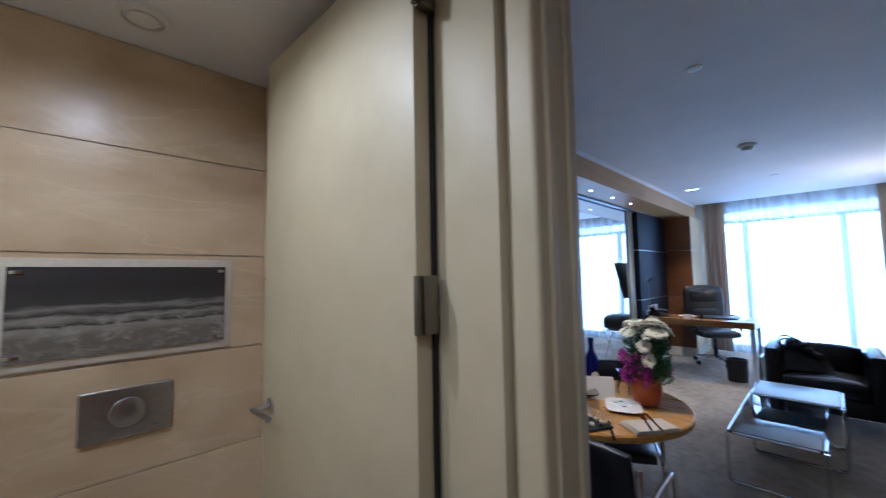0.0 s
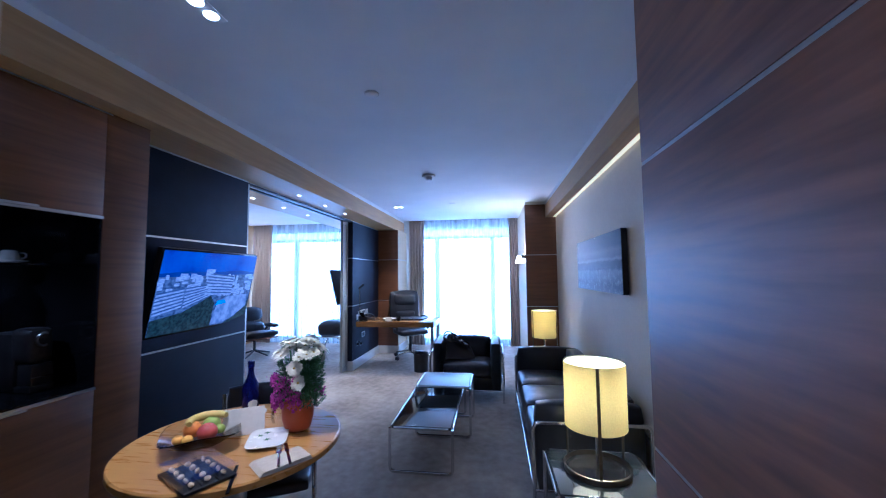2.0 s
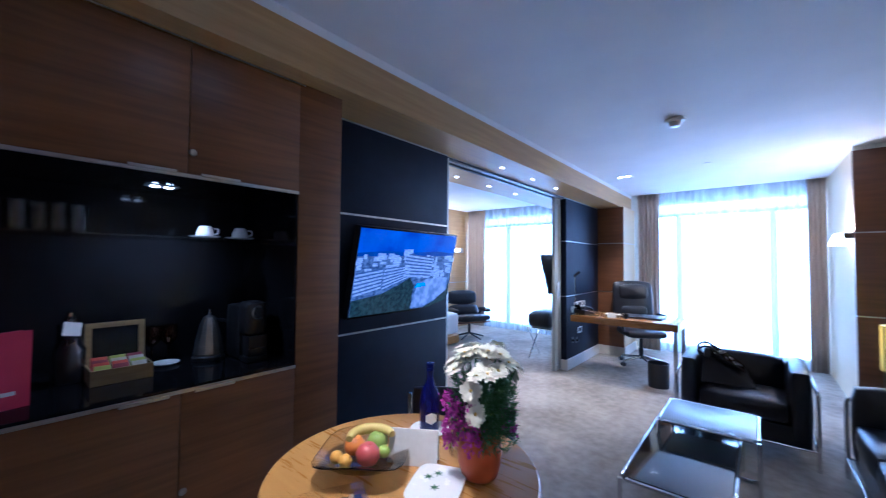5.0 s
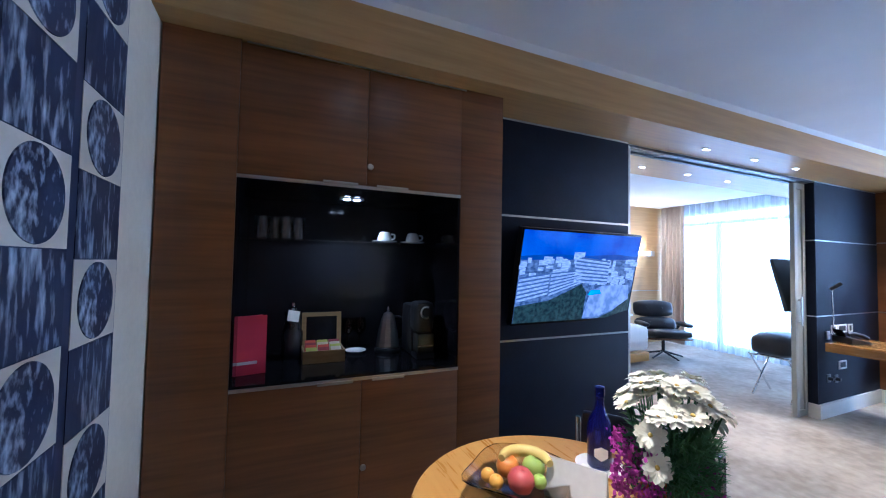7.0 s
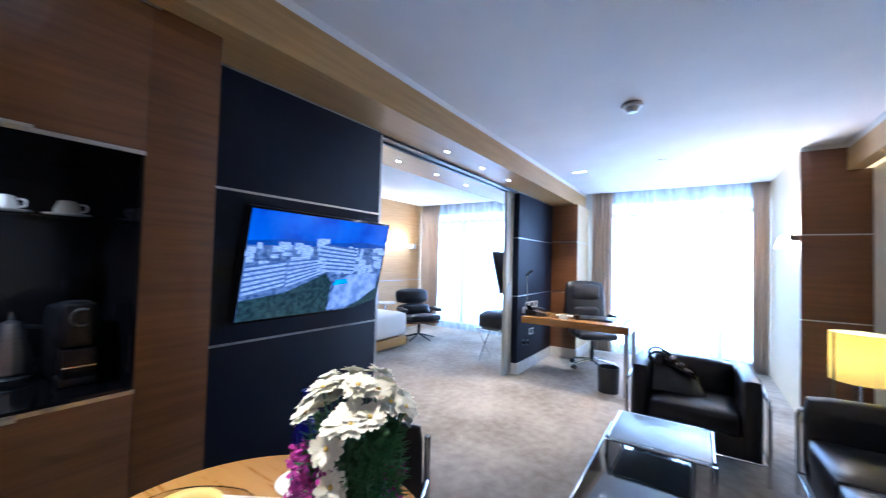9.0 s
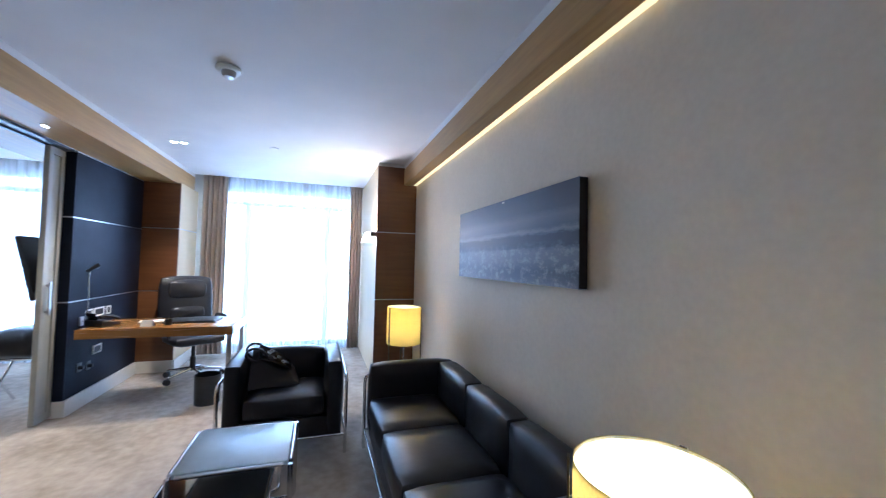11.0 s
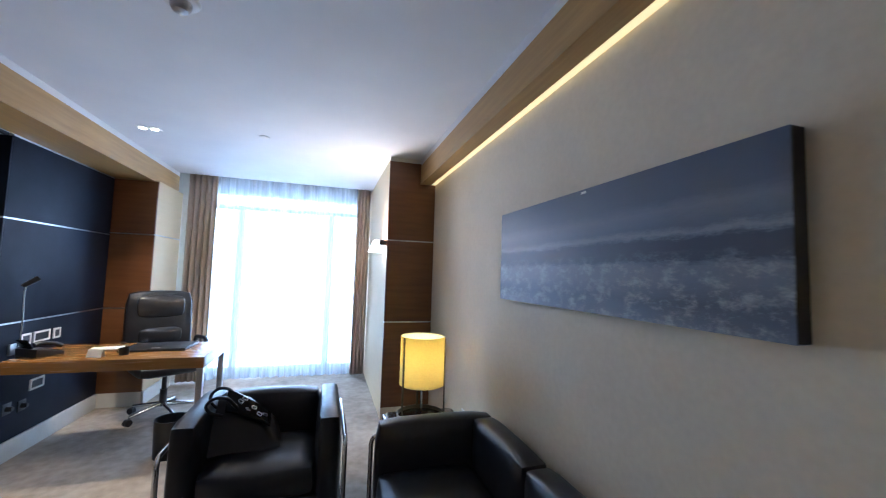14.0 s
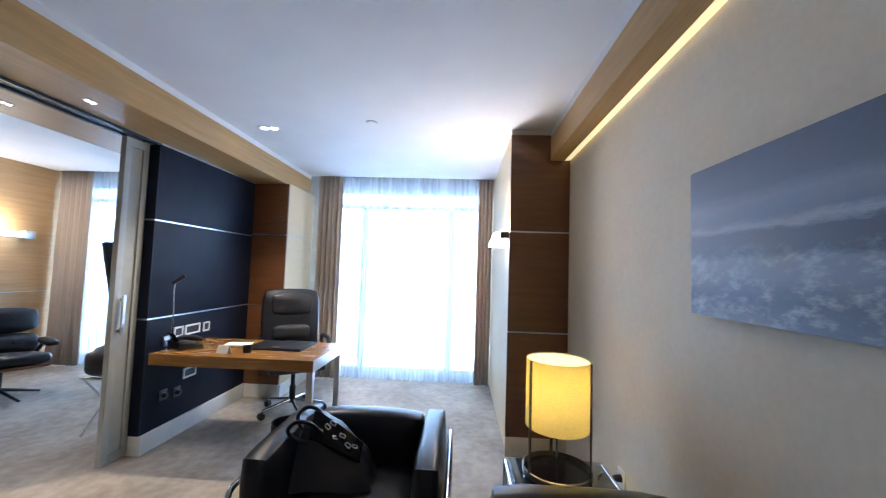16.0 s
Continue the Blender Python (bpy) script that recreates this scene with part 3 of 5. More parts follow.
lamp("niche_lamp", "SPOT", 5, (1, 0.92, 0.80), look((1.69, 2.14, 1.762), (1.691, 2.18, 0.9)), cone=125, soft=0.015)

# ---- television ----


def picture_material(name, kind):
    """The bright pool view on the screen, or the grey sea canvas, drawn by noise and bands."""
    m, nt, b = shader(name, 0.25 if kind == "screen" else 0.6)
    n, l = nt.nodes, nt.links
    co = n.new("ShaderNodeTexCoord")
    sep = n.new("ShaderNodeSeparateXYZ")
    l.new(co.outputs["Object"], sep.inputs[0])
    ns = n.new("ShaderNodeTexNoise")
    ns.inputs["Detail"].default_value = 8
    mp = n.new("ShaderNodeMapping")
    l.new(co.outputs["Object"], mp.inputs["Vector"])
    l.new(mp.outputs[0], ns.inputs["Vector"])
    ramp = n.new("ShaderNodeValToRGB")
    els = ramp.color_ramp.elements
    if kind == "sea":
        mp.inputs["Scale"].default_value = (1.2, 1, 4.0)
        ns.inputs["Scale"].default_value = 4.5
        ns.inputs["Roughness"].default_value = 0.85
        ns.inputs["Detail"].default_value = 12
        stops = ((0.0, (0.200, 0.230, 0.300)), (0.14, (0.120, 0.142, 0.198)), (0.26, (0.205, 0.236, 0.305)), (0.36, (0.215, 0.245, 0.315)), (0.40, (0.082, 0.102, 0.158)), (0.52, (0.076, 0.096, 0.152)), (0.56, (0.275, 0.312, 0.395)), (0.60, (0.145, 0.172, 0.240)), (0.70, (0.200, 0.232, 0.308)), (0.78, (0.130, 0.154, 0.218)), (1.0, (0.112, 0.134, 0.192)))
        amp, low, high = 0.20, -0.245, 0.245
    elif kind == "sea_dark":
        b.inputs["Specular IOR Level"].default_value = 0.12
        mp.inputs["Scale"].default_value = (2.5, 1, 12)
        ns.inputs["Scale"].default_value = 4
        stops = ((0.0, (0.16, 0.14, 0.11)), (0.16, (0.26, 0.24, 0.20)), (0.22, (0.05, 0.045, 0.04)), (0.36, (0.24, 0.22, 0.18)), (0.46, (0.05, 0.045, 0.04)), (0.58, (0.20, 0.18, 0.15)), (0.66, (0.05, 0.045, 0.04)), (1.0, (0.035, 0.03, 0.028)))
        amp, low, high = 0.3, -0.075, 0.075
    mr = n.new("ShaderNodeMapRange")
    mr.inputs["From Min"].default_value, mr.inputs["From Max"].default_value = low, high
    l.new(sep.outputs["Z"], mr.inputs["Value"])
    ma = n.new("ShaderNodeMath")
    ma.operation, ma.inputs[1].default_value = "MULTIPLY_ADD", amp
    sub = n.new("ShaderNodeMath")
    sub.operation, sub.inputs[1].default_value = "SUBTRACT", 0.5
    l.new(ns.outputs["Fac"], sub.inputs[0])
    l.new(sub.outputs[0], ma.inputs[0])
    l.new(mr.outputs[0], ma.inputs[2])
    l.new(ma.outputs[0], ramp.inputs["Fac"])
    els[0].position, els[0].color = stops[0][0], (*stops[0][1], 1)
    els[1].position, els[1].color = stops[-1][0], (*stops[-1][1], 1)
    for p, c in stops[1:-1]:
        e = els.new(p)
        e.color = (*c, 1)
    fn, fm, fr, mk, mu, mix = n.new("ShaderNodeTexNoise"), n.new("ShaderNodeMapping"), n.new("ShaderNodeMapRange"), n.new("ShaderNodeMapRange"), n.new("ShaderNodeMath"), n.new("ShaderNodeMix")
    fm.inputs["Scale"].default_value = (1, 1, 1.7)
    fn.inputs["Scale"].default_value, fn.inputs["Detail"].default_value, fn.inputs["Roughness"].default_value = 13, 12, 0.78
    l.new(co.outputs["Object"], fm.inputs[0]), l.new(fm.outputs[0], fn.inputs["Vector"]), l.new(fn.outputs["Fac"], fr.inputs["Value"])
    fr.inputs["From Min"].default_value, fr.inputs["From Max"].default_value = 0.49, 0.64
    l.new(ma.outputs[0], mk.inputs["Value"])
    mk.inputs["From Min"].default_value, mk.inputs["From Max"].default_value = 0.46, 0.34
    mu.operation, mix.data_type = "MULTIPLY", "RGBA"
    l.new(fr.outputs[0], mu.inputs[0]), l.new(mk.outputs[0], mu.inputs[1]), l.new(mu.outputs[0], mix.inputs[0])
    l.new(ramp.outputs["Color"], mix.inputs[6])
    mix.inputs[7].default_value = (0.44, 0.475, 0.53, 1) if kind == "sea" else (0.32, 0.30, 0.26, 1)
    l.new(mix.outputs[2], b.inputs["Base Color"])
    bp = n.new("ShaderNodeBump")
    bp.inputs["Strength"].default_value, bp.inputs["Distance"].default_value = 0.25, 0.003
    l.new(ns.outputs["Fac"], bp.inputs["Height"])
    l.new(bp.outputs["Normal"], b.inputs["Normal"])
    return m


def screen_colour(name, dark, light, scale, strength, stretch=(1, 1, 1)):
    m, nt, b = shader(name, 0.2)
    n, l = nt.nodes, nt.links
    co, mp, ns, rp = n.new("ShaderNodeTexCoord"), n.new("ShaderNodeMapping"), n.new("ShaderNodeTexNoise"), n.new("ShaderNodeValToRGB")
    mp.inputs["Scale"].default_value = stretch
    ns.inputs["Scale"].default_value, ns.inputs["Detail"].default_value = scale, 8
    rp.color_ramp.elements[0].position, rp.color_ramp.elements[1].position = 0.38, 0.62
    rp.color_ramp.elements[0].color, rp.color_ramp.elements[1].color = (*dark, 1), (*light, 1)
    l.new(co.outputs["Object"], mp.inputs[0]), l.new(mp.outputs[0], ns.inputs["Vector"]), l.new(ns.outputs["Fac"], rp.inputs["Fac"])
    b.inputs["Base Color"].default_value = (0.01, 0.01, 0.01, 1)
    l.new(rp.outputs["Color"], b.inputs["Emission Color"])
    b.inputs["Emission Strength"].default_value = strength
    return m


SCR_SKY = screen_colour("screen_sky", (0.008, 0.05, 0.34), (0.03, 0.13, 0.52), 5, 0.65)
SCR_TOWN = screen_colour("screen_town", (0.05, 0.09, 0.20), (0.22, 0.29, 0.46), 30, 0.50, (1, 1, 1.4))
SCR_TREE = screen_colour("screen_trees", (0.008, 0.022, 0.028), (0.045, 0.085, 0.075), 40, 0.5)
SCR_WHITE = screen_colour("screen_buildings", (0.30, 0.37, 0.60), (0.62, 0.70, 0.92), 30, 0.52, (1, 1, 5))
SCR_TERRACE = screen_colour("screen_terrace", (0.22, 0.30, 0.52), (0.50, 0.58, 0.82), 16, 0.50)
SCR_SEA = screen_colour("screen_sea", (0.01, 0.05, 0.25), (0.02, 0.08, 0.33), 8, 0.58)
SCR_SHADE = screen_colour("screen_shade", (0.08, 0.13, 0.28), (0.12, 0.18, 0.36), 12, 0.50)
SCR_POOL = screen_colour("screen_pool", (0.0, 0.28, 0.70), (0.01, 0.45, 0.88), 8, 0.65)

tv_m = pose(3.105, 1.975, 1.372, 11.5, 0, 2.5)
tv = thing("television", tv_m, "wall-mounted flat television showing a resort view", "television")
part("body", cube(-0.505, 0.505, 0.004, 0.04, -0.295, 0.295, 0.006), BLACK, tv)
part("bezel", cube(-0.502, 0.502, -0.001, 0.0035, -0.292, 0.292, 0.001), GLOSS, tv)


def flat(pts, y):
    bm = bmesh.new()
    bm.faces.new([bm.verts.new((a, y, b)) for a, b in pts])
    ret = bmesh.ops.extrude_face_region(bm, geom=list(bm.faces))
    bmesh.ops.translate(bm, verts=[v for v in ret["geom"] if isinstance(v, bmesh.types.BMVert)], vec=(0, 0.0006, 0))
    return bm


scr = part("screen", flat([(-0.492, -0.278), (0.492, -0.278), (0.492, 0.282), (-0.492, 0.282)], -0.0020), SCR_TOWN, tv, "lit screen with a view over a resort town")
part("picture_sky", flat([(-0.492, 0.125), (0.492, 0.148), (0.492, 0.282), (-0.492, 0.282)], -0.0030), SCR_SKY, scr)
part("picture_sea", flat([(-0.492, 0.105), (0.492, 0.125), (0.492, 0.142), (0.30, 0.156), (0.0, 0.140), (-0.25, 0.146), (-0.492, 0.128)], -0.0036), SCR_SEA, scr)
part("picture_tree_belt", flat([(-0.492, -0.278), (0.07, -0.278), (0.06, -0.20), (0.065, -0.10), (0.01, -0.04), (-0.10, -0.09), (-0.25, -0.145), (-0.492, -0.175)], -0.0046), SCR_TREE, scr)
part("picture_tree_belt", flat([(0.20, -0.278), (0.492, -0.278), (0.492, -0.09), (0.45, -0.14), (0.34, -0.23)], -0.0044), SCR_TREE, scr)
rnd = random.Random(5)
town = bmesh.new()
for k in range(90):
    x, z = rnd.uniform(-0.48, 0.47), rnd.uniform(-0.05, 0.118)
    w, h = rnd.uniform(0.012, 0.035), rnd.uniform(0.008, 0.022)
    if x < 0.1 and z < 0.0:
        continue
    box(town, x - w, x + w, -0.0042, -0.0032, z - h, z + h)
tagged(part("picture_town", town, SCR_WHITE, scr), kind="stuff")
part("picture_terrace", flat([(0.06, -0.27), (0.10, -0.09), (0.20, -0.055), (0.45, -0.05), (0.47, -0.15), (0.34, -0.22), (0.20, -0.265)], -0.0047), SCR_TERRACE, scr)
part("picture_pool", flat([(0.08, -0.118), (0.20, -0.108), (0.18, -0.082), (0.10, -0.085)], -0.0052), SCR_POOL, scr)


def hotel(x0, z0, x1, z1, h0, h1, floors):
    """A long hotel wing on the screen, its floors as pale bands."""
    wing = part("picture_building", flat([(x0, z0), (x1, z1), (x1, z1 + h1), (x0, z0 + h0)], -0.0048), SCR_SHADE, scr)
    for k in range(floors):
        a, b = k / floors, (k + 0.55) / floors
        part("picture_floor", flat([(x0, z0 + h0 * a), (x1, z1 + h1 * a), (x1, z1 + h1 * b), (x0, z0 + h0 * b)], -0.0056), SCR_WHITE, wing)


hotel(-0.488, -0.150, -0.262, -0.105, 0.150, 0.135, 6)
hotel(-0.250, -0.115, 0.0, -0.035, 0.145, 0.085, 6)
hotel(-0.06, -0.03, 0.235, -0.045, 0.165, 0.155, 7)
part("picture_roof", flat([(-0.09, 0.115), (0.0, 0.135), (0.0, 0.165), (-0.09, 0.160)], -0.0060), SCR_WHITE, scr)
br = bmesh.new()
box(br, -0.14, 0.14, 0.041, 0.055, -0.15, 0.12)
for bx in (-0.1, 0.08):
    rod(br, (bx, 0.05, -0.05), (bx, 0.085, -0.05), 0.015)
part("bracket", br, BLACK, tv, "black wall bracket")

# ---- sea canvas over the sofa ----
pic = thing("canvas_picture", pose(4.115, -1.07, 1.555), "wide grey-blue canvas of breaking waves on the wall", "picture")
part("canvas", cube(-0.725, 0.725, -0.045, 0.0, -0.245, 0.245, 0.004), picture_material("sea_canvas", "sea"), pic)
part("side_edge", cube(-0.7275, -0.7255, -0.043, -0.003, -0.242, 0.242), BLACK, pic, "dark canvas edge")
part("backing", cube(-0.6, 0.6, -0.0495, -0.0455, -0.2, 0.2), BLACK, pic)
part("tag", cube(-0.035, -0.005, 0.001, 0.002, 0.226, 0.235), PAPER, pic, "small white tag")

# ---- leather seating in steel tube frames ----


def cushion(x0, x1, y0, y1, z0, z1, r=0.035, puff=0.012):
    bm = cube(x0, x1, y0, y1, z0, z1)
    bmesh.ops.subdivide_edges(bm, edges=list(bm.edges), cuts=5, use_grid_fill=True)
    c = Vector(((x0 + x1) / 2, (y0 + y1) / 2, (z0 + z1) / 2))
    h = Vector(((x1 - x0) / 2, (y1 - y0) / 2, (z1 - z0) / 2))
    for v in bm.verts:
        d = v.co - c
        u = Vector((d.x / h.x, d.y / h.y, d.z / h.z))
        inner = Vector([max(min(d[k], h[k] - r), r - h[k]) for k in range(3)])
        off = d - inner
        v.co = c + inner + (off.normalized() * r if off.length > 1e-6 else off)
        for k in range(3):
            a, b2 = (k + 1) % 3, (k + 2) % 3
            if abs(u[k]) > 0.99:
                v.co[k] += math.copysign(puff * (1 - u[a] ** 2) * (1 - u[b2] ** 2), u[k])
        v.co += Vector(noise.noise_vector(v.co * 7)) * 0.003
    return bm


def club(name, length, depth, seats, m, label, category):
    """Boxy leather seat: cushions held in a polished tube cage. Front at -y, width along x."""
    t = thing(name, m, label, category)
    a = 0.125
    L, D = length, depth
    for s in (0, 1):
        x = 0.02 if s == 0 else L - a - 0.02
        part("arm_cushion", cushion(x, x + a, 0.02, D - 0.03, 0.12, 0.67 if category != "sofa" else 0.65), LEATHER, t)
    w = (L - 2 * a - 0.04) / seats
    for k in range(seats):
        x = 0.02 + a + k * w
        part("seat_cushion", cushion(x + 0.003, x + w - 0.003, 0.01, D - 0.178, 0.27, 0.43, 0.04, 0.015), LEATHER, t)
        part("back_cushion", cushion(x + 0.003, x + w - 0.003, D - 0.175, D - 0.03, 0.29, 0.66, 0.035, 0.012), LEATHER, t)
    part("base", cube(0.03, L - 0.03, 0.03, D - 0.05, 0.115, 0.268, 0.01), BLACK, t, "black upholstered base")
    r = 0.0125
    for x in (0.0, L):
        part("side_tube", tube(bmesh.new(), [(x, 0.0, 0.0), (x, 0.0, 0.545), (x, D, 0.545), (x, D, 0.0)], r, 12, 0.05), CHROME, t, "polished steel tube")
    for y in (0.0, D):
        part("lower_tube", rod(bmesh.new(), (0.0, y, 0.135), (L, y, 0.135), 0.009), CHROME, t, "polished steel tube")
    part("back_tube", rod(bmesh.new(), (0.0, D, 0.46), (L, D, 0.46), r), CHROME, t, "polished steel tube")
    for x in (0.0, L):
        part("side_rail", rod(bmesh.new(), (x, 0.0, 0.135), (x, D, 0.135), 0.009), CHROME, t, "polished steel tube")
    return t


club("sofa", 1.98, 0.70, 3, pose(4.97, -0.375, 0, 0, 0, 180), "black leather three-seat sofa in a chrome tube frame", "sofa")
club("armchair", 0.85, 0.70, 1, pose(4.94, 0.615, 0, 0, 0, -90), "black leather club armchair in a chrome tube frame", "armchair")


def tube_table(name, w, d, h, m, label, group="", top=TABLEGLASS, top_label="glossy black top"):
    """Low table: two steel tube runners bent up under a glossy dark top."""
    t = thing(name, m, label, "table", group)
    part("tabletop", cube(0.012, w - 0.012, 0.012, d - 0.012, h - 0.022, h, 0.003), top, t, top_label)
    for y in (0.0, d):
        part("rail", rod(bmesh.new(), (0.03, y, h - 0.012), (w - 0.03, y, h - 0.012), 0.010), CHROME, t, "chrome rail")
    for x in (0.0, w):
        part("leg_frame", tube(bmesh.new(), [(x, 0.0, h - 0.012), (x, 0.0, 0.012), (x, d, 0.012), (x, d, h - 0.012)], 0.0115, 12, 0.04), CHROME, t, "bent chrome tube")
        part("rail", rod(bmesh.new(), (x, 0.03, h - 0.012), (x, d - 0.03, h - 0.012), 0.010), CHROME, t, "chrome rail")
    return t


tube_table("coffee_table", 1.20, 0.475, 0.34, pose(3.345, 0.175, 0), "long low coffee table with black top and chrome legs")
tube_table("nesting_table", 0.48, 0.50, 0.455, pose(3.99, 0.085, 0), "small chrome table with pale frosted glass top straddling the coffee table", top=FROSTED, top_label="pale frosted glass top")
tube_table("side_table", 0.48, 0.50, 0.45, pose(2.38, -0.925, 0), "chrome side table with black top beside the sofa", "lamp tables")
tube_table("side_table", 0.50, 0.50, 0.45, pose(5.06, -1.03, 0), "chrome side table with black top in the far corner", "lamp tables")


def table_lamp(m, energy, tint):
    t = thing("table_lamp", m, "lit cream drum lamp on a bronze ring base", "lamp", "pair of drum lamps")
    part("base_ring", turned([(0.165, 0.0), (0.168, 0.028), (0.160, 0.03), (0.158, 0.006), (0.165, 0.0)], 40), BRONZE, t, "bronze steel ring")
    part("base_plate", turned([(0, 0.001), (0.157, 0.001), (0.157, 0.007), (0, 0.007)], 36), GLOSS, t)
    for a in (75, 195, 315):
        c, s = math.cos(radians(a)), math.sin(radians(a))
        up = part("upright", cube(-0.008, 0.008, -0.003, 0.003, 0.005, 0.555, 0.001), BRONZE, t, "flat bronze bar")
        up.matrix_local = pose(0.1635 * c, 0.1635 * s, 0, 0, 0, a + 90)
    part("stem", rod(bmesh.new(), (0, 0, 0.007), (0, 0, 0.30), 0.006), CHROME, t)
    part("shade", turned([(0.155, 0.225), (0.155, 0.555)], 48), SHADE, t, "glowing cream fabric shade", smooth=180)
    part("lining", turned([(0.153, 0.226), (0.153, 0.554)], 48), LINING, t, "white inner lining", smooth=180)
    part("diffuser", turned([(0, 0.547), (0.1515, 0.547)], 48), TOPLINING, t, "white top diffuser", smooth=180)
    part("bulb", turned([(0, 0.30), (0.014, 0.30), (0.03, 0.34), (0.028, 0.37), (0, 0.39)], 16), LED, t, "lit bulb")
    x, y, z = m.translation
    lamp("lamp_light", "POINT", energy, tint, pose(x, y, z + 0.42), soft=0.04)
    return t


table_lamp(pose(2.635, -0.665, 0.451, 0, 0, 97), 51, (1.0, 0.72, 0.30))
table_lamp(pose(5.42, -0.765, 0.451, 0, 0, 41), 7.0, (1.0, 0.64, 0.13))

# ---- dining table ----
dt = thing("dining_table", pose(2.13, 1.015, 0), "oval oak-topped dining table on a steel column", "table")
bm = bmesh.new()
rings = []
for k, (off, z) in enumerate(((-0.012, 0.715), (0.0, 0.722), (0.0, 0.744), (-0.006, 0.75))):
    rings.append([bm.verts.new(((0.45 + off) * math.cos(2 * math.pi * i / 64), (0.45 + off) * math.sin(2 * math.pi * i / 64), z)) for i in range(64)])
for a, b in zip(rings, rings[1:]):
    for i in range(64):
        bm.faces.new((a[i], a[(i + 1) % 64], b[(i + 1) % 64], b[i]))
bm.faces.new(rings[0][::-1])
bm.faces.new(rings[-1])
part("tabletop", bm, TEAK, dt, "oak veneer top")
part("column", turned([(0.045, 0.03), (0.045, 0.71)], 28), STEEL, dt, "steel column")
part("foot", turned([(0, 0), (0.27, 0), (0.275, 0.012), (0.06, 0.035), (0.05, 0.05)], 36), STEEL, dt, "round steel foot")


def dining_chair(m, label):
    t = thing("dining_chair", m, label, "chair", "chairs round the dining table")
    part("seat", cushion(-0.23, 0.23, -0.22, 0.22, 0.40, 0.465, 0.025, 0.008), LEATHER, t)
    part("backrest", cushion(-0.23, 0.23, 0.20, 0.25, 0.44, 0.84, 0.022, 0.006), LEATHER, t)
    for x in (-0.25, 0.25):
        part("side_frame", tube(bmesh.new(), [(x, 0.23, 0.80), (x, 0.235, 0.42), (x, -0.23, 0.42), (x, -0.24, 0.012), (x, 0.22, 0.012)], 0.011, 10, 0.06), CHROME, t, "bent chrome tube")
        part("armrest", tube(bmesh.new(), [(x, 0.23, 0.645), (x, -0.18, 0.645), (x, -0.21, 0.43)], 0.011, 10, 0.06), CHROME, t, "chrome armrest")
    part("cross_tube", rod(bmesh.new(), (-0.25, 0.22, 0.012), (0.25, 0.22, 0.012), 0.011), CHROME, t, "chrome tube")
    return t


dining_chair(pose(2.45, 1.08, 0, 0, 0, -64), "black leather chair with chrome frame behind the table")
dining_chair(pose(1.66, 0.82, 0, 0, 0, 92), "black leather chair with chrome frame drawn to the table")

# ---- desk ----
dk = thing("desk", pose(6.13, 0.765, 0), "walnut veneered desk fixed to the blue wall on steel legs", "desk")
part("desktop", cube(0.0, 0.66, 0.0, 1.215, 0.675, 0.757, 0.003), DESK_WOOD, dk)
part("end_strip", cube(0.0, 0.66, -0.006, -0.001, 0.675, 0.757, 0.001), STEEL, dk, "brushed steel end strip")
for x in (0.03, 0.63):
    part("leg", cube(x - 0.022, x + 0.022, 0.003, 0.047, 0, 0.674, 0.003), STEEL, dk, "square steel leg")

oc = thing("office_chair", pose(7.17, 1.36, 0, 0, 0, 124), "black leather high-back office chair at the desk", "chair")
CHAIR_WIDTH = 0.275
for k in range(5):
    a = 72 * k + 20
    lg = bmesh.new()
    rod(lg, (0.03, 0, 0.115), (0.29, 0, 0.075), 0.02, 10, 0.014)
    leg = part("base_leg", lg, CHROME, oc, "polished base leg")
    leg.matrix_local = pose(0, 0, 0, 0, 0, a)
    cs = bmesh.new()
    rod(cs, (0.30, -0.022, 0.03), (0.30, -0.006, 0.03), 0.03, 16)
    rod(cs, (0.30, 0.006, 0.03), (0.30, 0.022, 0.03), 0.03, 16)
    rod(cs, (0.30, 0, 0.03), (0.285, 0, 0.075), 0.008)
    part("castor", cs, BLACK, leg, "black twin castor")
part("gas_column", turned([(0.03, 0.09), (0.03, 0.25), (0.02, 0.25), (0.02, 0.40)], 20), BLACK, oc)
part("seat", cushion(-0.26, 0.26, -0.25, 0.25, 0.41, 0.52, 0.05, 0.012), LEATHER, oc)
bk = part("backrest", cushion(-CHAIR_WIDTH, CHAIR_WIDTH, -0.045, 0.045, 0.0, 0.67, 0.045, 0.015), LEATHER, oc)
bk.matrix_local = pose(0, -0.26, 0.50, 6)
for z0, z1, w in ((0.42, 0.62, 0.19), (0.16, 0.30, 0.17)):
    pad = part("back_pad", cushion(-w, w, 0.02, 0.075, z0, z1, 0.025, 0.015), LEATHER, bk)
for x in (-0.31, 0.31):
    part("armrest", tube(bmesh.new(), [(x, -0.20, 0.52), (x, -0.22, 0.70), (x, 0.10, 0.71), (x * 0.93, 0.14, 0.50)], 0.019, 10, 0.07), BLACK, oc, "black loop armrest")

solo("waste_bin", turned([(0, 0.004), (0.105, 0.004), (0.118, 0.0), (0.125, 0.30), (0.118, 0.30), (0.100, 0.012), (0, 0.012)], 32), BLACK, "black leather-look waste bin beside the desk", "bin", pose(6.27, 0.985, 0) @ Matrix.Scale(0.92, 4))

